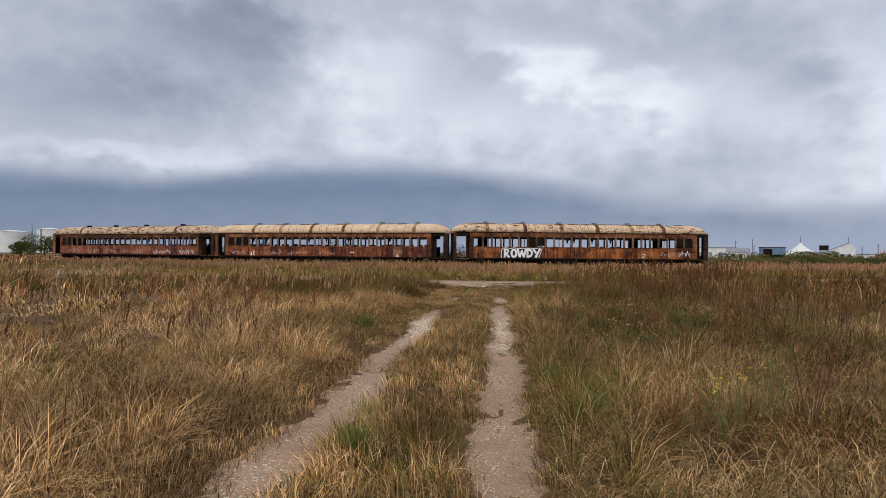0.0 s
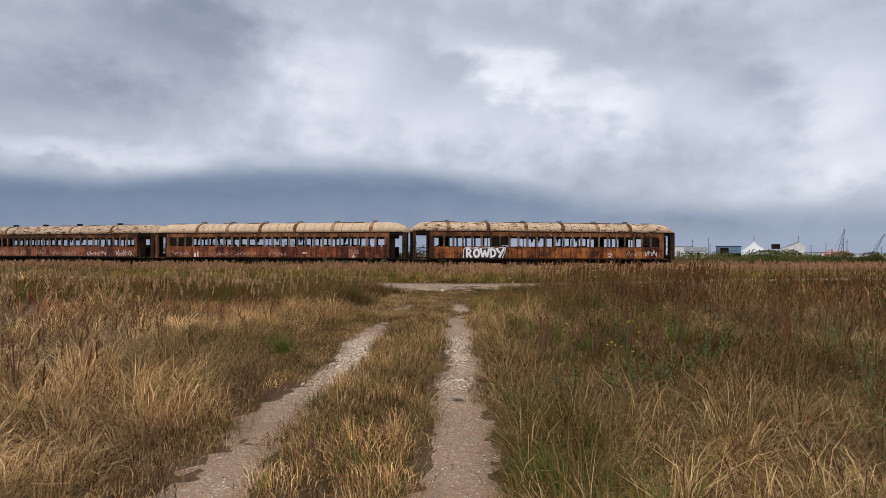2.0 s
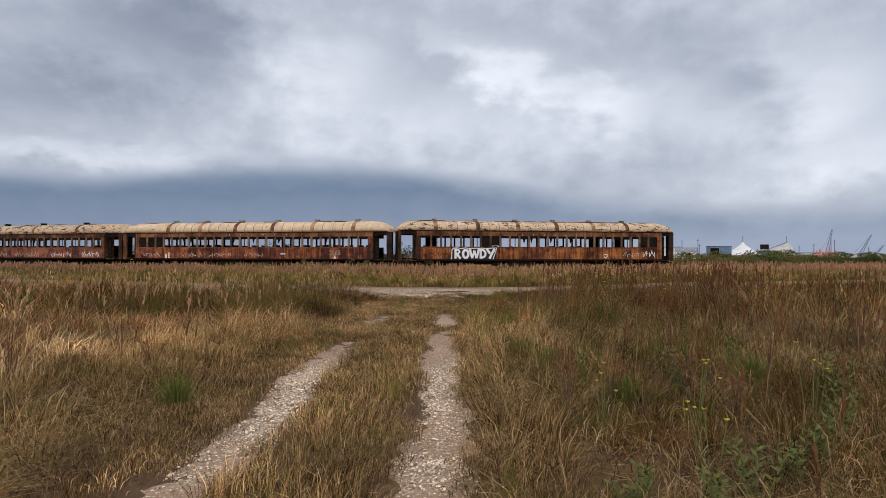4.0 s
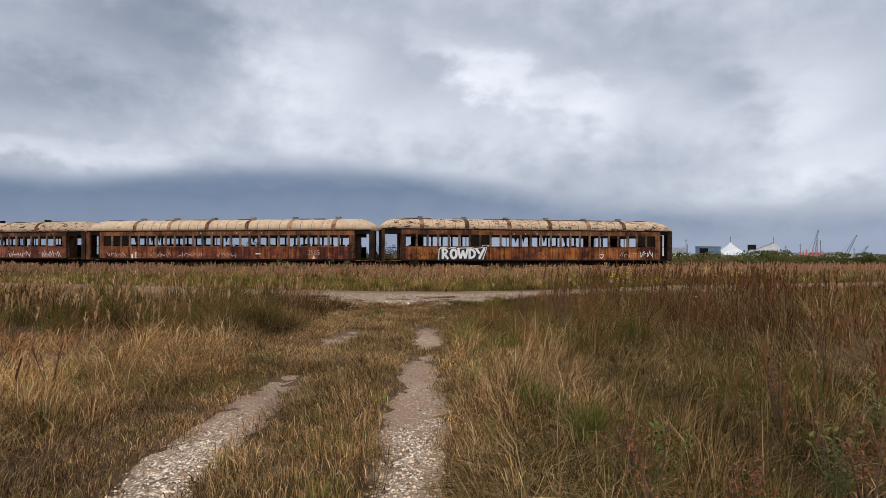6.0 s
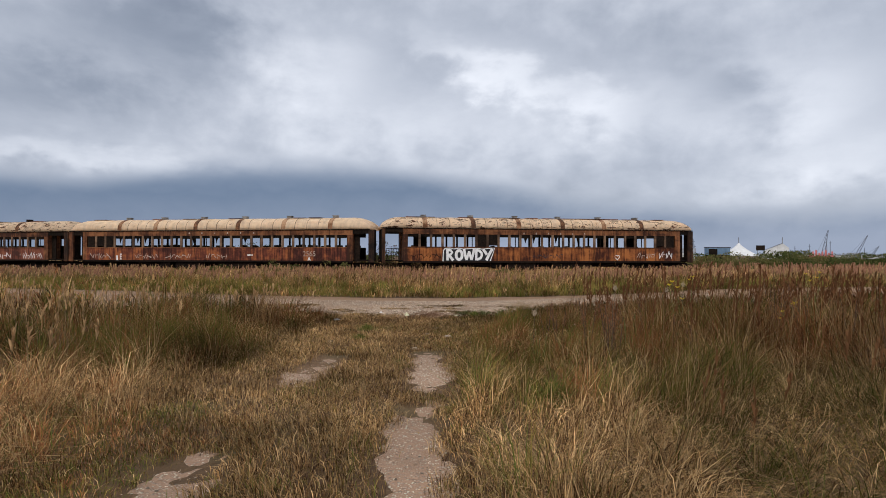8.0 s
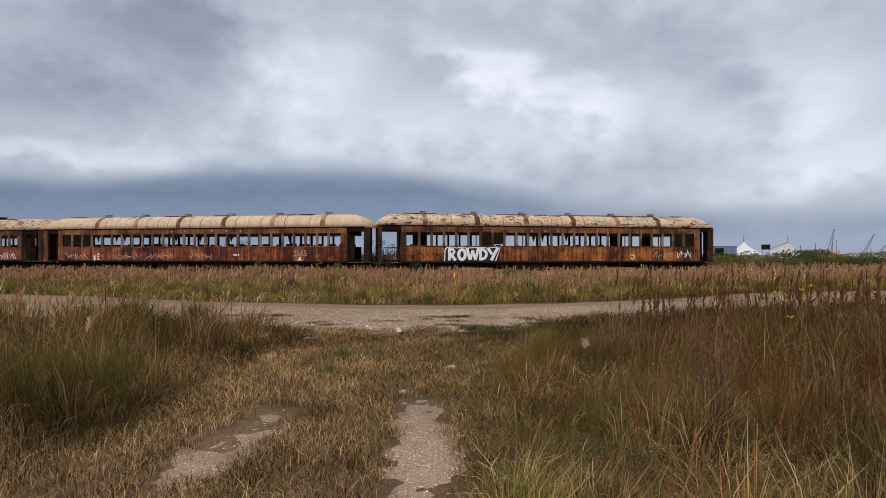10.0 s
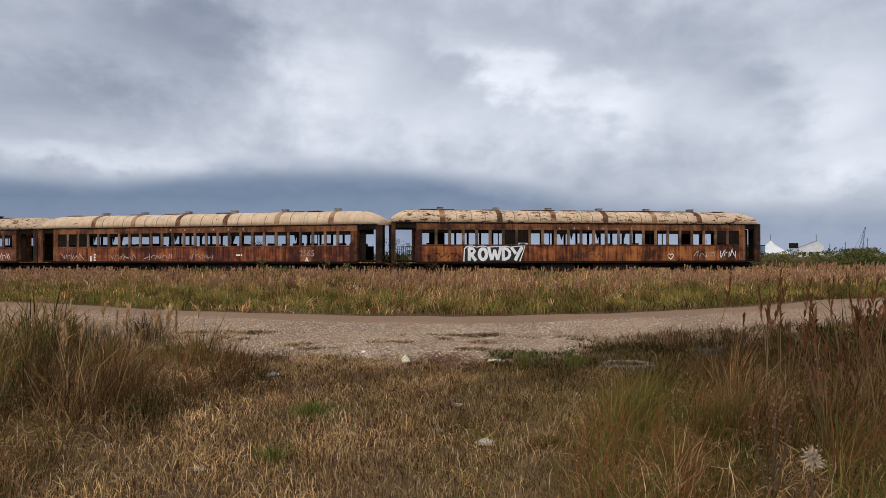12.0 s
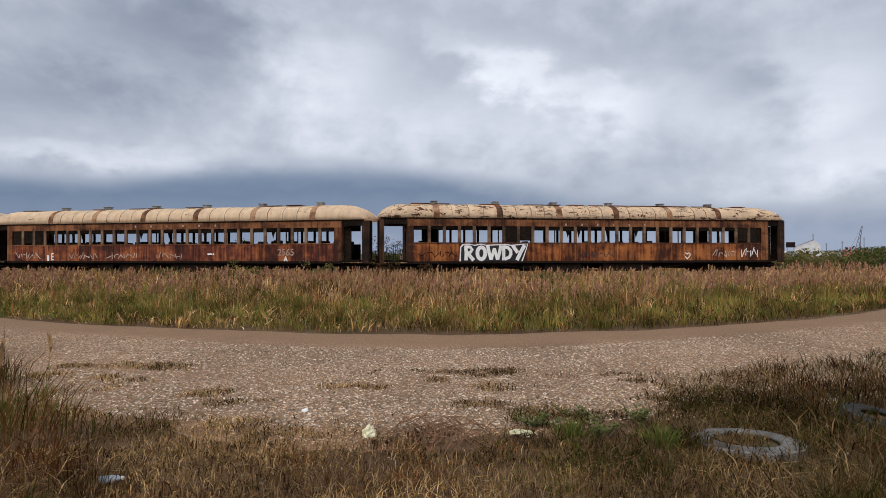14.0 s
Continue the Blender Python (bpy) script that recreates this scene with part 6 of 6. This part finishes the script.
def dead_dock(loc, h, seed, label):
    t = thing("dead_weed", (*loc, 0), 0, label, "weed", "dead weeds")
    r = np.random.default_rng(seed)
    for k in range(4):
        a, l = r.random() * 6.28, 0.06 + 0.14 * r.random()
        top = Vector((math.cos(a) * l, math.sin(a) * l, h * (0.8 + 0.25 * r.random())))
        bm = bmesh.new()
        tube(bm, (0, 0, 0), top, 0.007, 0.004, 5)
        part("stem", bm, BARK, t)
        bm = bmesh.new()
        for j in range(46):
            f = 0.55 + 0.45 * r.random() ** 0.8
            c = top * f + Vector(r.normal(0, 0.012 + 0.04 * (1 - f), 3))
            s, u = Vector(r.normal(0, 1, 3)).normalized() * 0.014, Vector(r.normal(0, 1, 3)).normalized() * 0.012
            bm.faces.new([bm.verts.new(p) for p in (c - s, c + u, c + s)])
        tagged(part("seed_spike", bm, DOCK, t), kind="stuff")


def dock_plan():
    r = np.random.default_rng(77)
    spots = [(3.02, 5.33, 0.76), (-5.5, 12.6, 0.7), (-3.9, 15.0, 0.6), (-4.6, 9.0, 0.65)]
    for x0, x1, y0, y1, h, n in ((1.3, 3.4, 11.0, 12.8, 0.62, 12), (3.0, 8.0, 11.5, 16.0, 0.78, 14), (1.9, 4.2, 19.2, 22.6, 0.80, 12),
                                 (-6.5, -3.2, 11.5, 14.5, 0.55, 8), (4.2, 7.5, 19.5, 24.0, 1.05, 12)):
        spots += [(x0 + (x1 - x0) * r.random(), y0 + (y1 - y0) * r.random(), h * (0.8 + 0.4 * r.random())) for _ in range(n)]
    return spots


for i, (x, y, h) in enumerate(dock_plan()):
    dead_dock((x, y), h, 500 + i, "dark brown dead dock stalks with seed clusters")


def leafy_weed(loc, h, seed, label):
    """A bushy broad-leaved weed: several stems set with pointed leaves."""
    t = thing("leafy_weed", (*loc, 0), 0, label, "weed", "green weeds")
    r = np.random.default_rng(seed)
    for k in range(6):
        a, l = r.random() * 6.28, 0.06 + 0.16 * r.random()
        top = Vector((math.cos(a) * l, math.sin(a) * l, h * (0.7 + 0.4 * r.random())))
        bm = bmesh.new()
        tube(bm, (0, 0, 0), top, 0.005, 0.003, 5)
        part("stem", bm, STEM, t)
        bm = bmesh.new()
        for j in range(16):
            c = top * (0.25 + 0.75 * j / 15)
            b = j * 2.4 + r.random()
            u = Vector((math.cos(b), math.sin(b), 0.35 + 0.3 * r.random())) * (0.075 - 0.025 * j / 15)
            w = Vector((-math.sin(b), math.cos(b), 0.2 * r.normal())) * 0.013
            bm.faces.new([bm.verts.new(q) for q in (c, c + u * 0.5 + w, c + u, c + u * 0.5 - w)])
        tagged(part("foliage", bm, WEED_LEAF, t), kind="stuff")


WEED_LEAF = mottled("weed_leaf", (0.060, 0.075, 0.018), (0.130, 0.138, 0.034), 9, 0.8)
for i, (x, y, h) in enumerate(((1.55, 9.2, 0.34), (1.9, 9.0, 0.40), (2.3, 9.3, 0.42), (2.7, 9.6, 0.45), (3.1, 10.0, 0.5), (1.1, 5.3, 0.34), (1.3, 5.8, 0.36),
                               (3.6, 10.6, 0.55), (4.3, 11.6, 0.6), (2.9, 12.2, 0.55), (1.9, 12.4, 0.5), (4.0, 13.4, 0.6), (0.75, 26.7, 0.14), (1.25, 26.5, 0.16), (1.7, 26.85, 0.16), (1.15, 27.0, 0.12))):
    leafy_weed((x, y), h, 600 + i, "leafy green weed among dry grass")
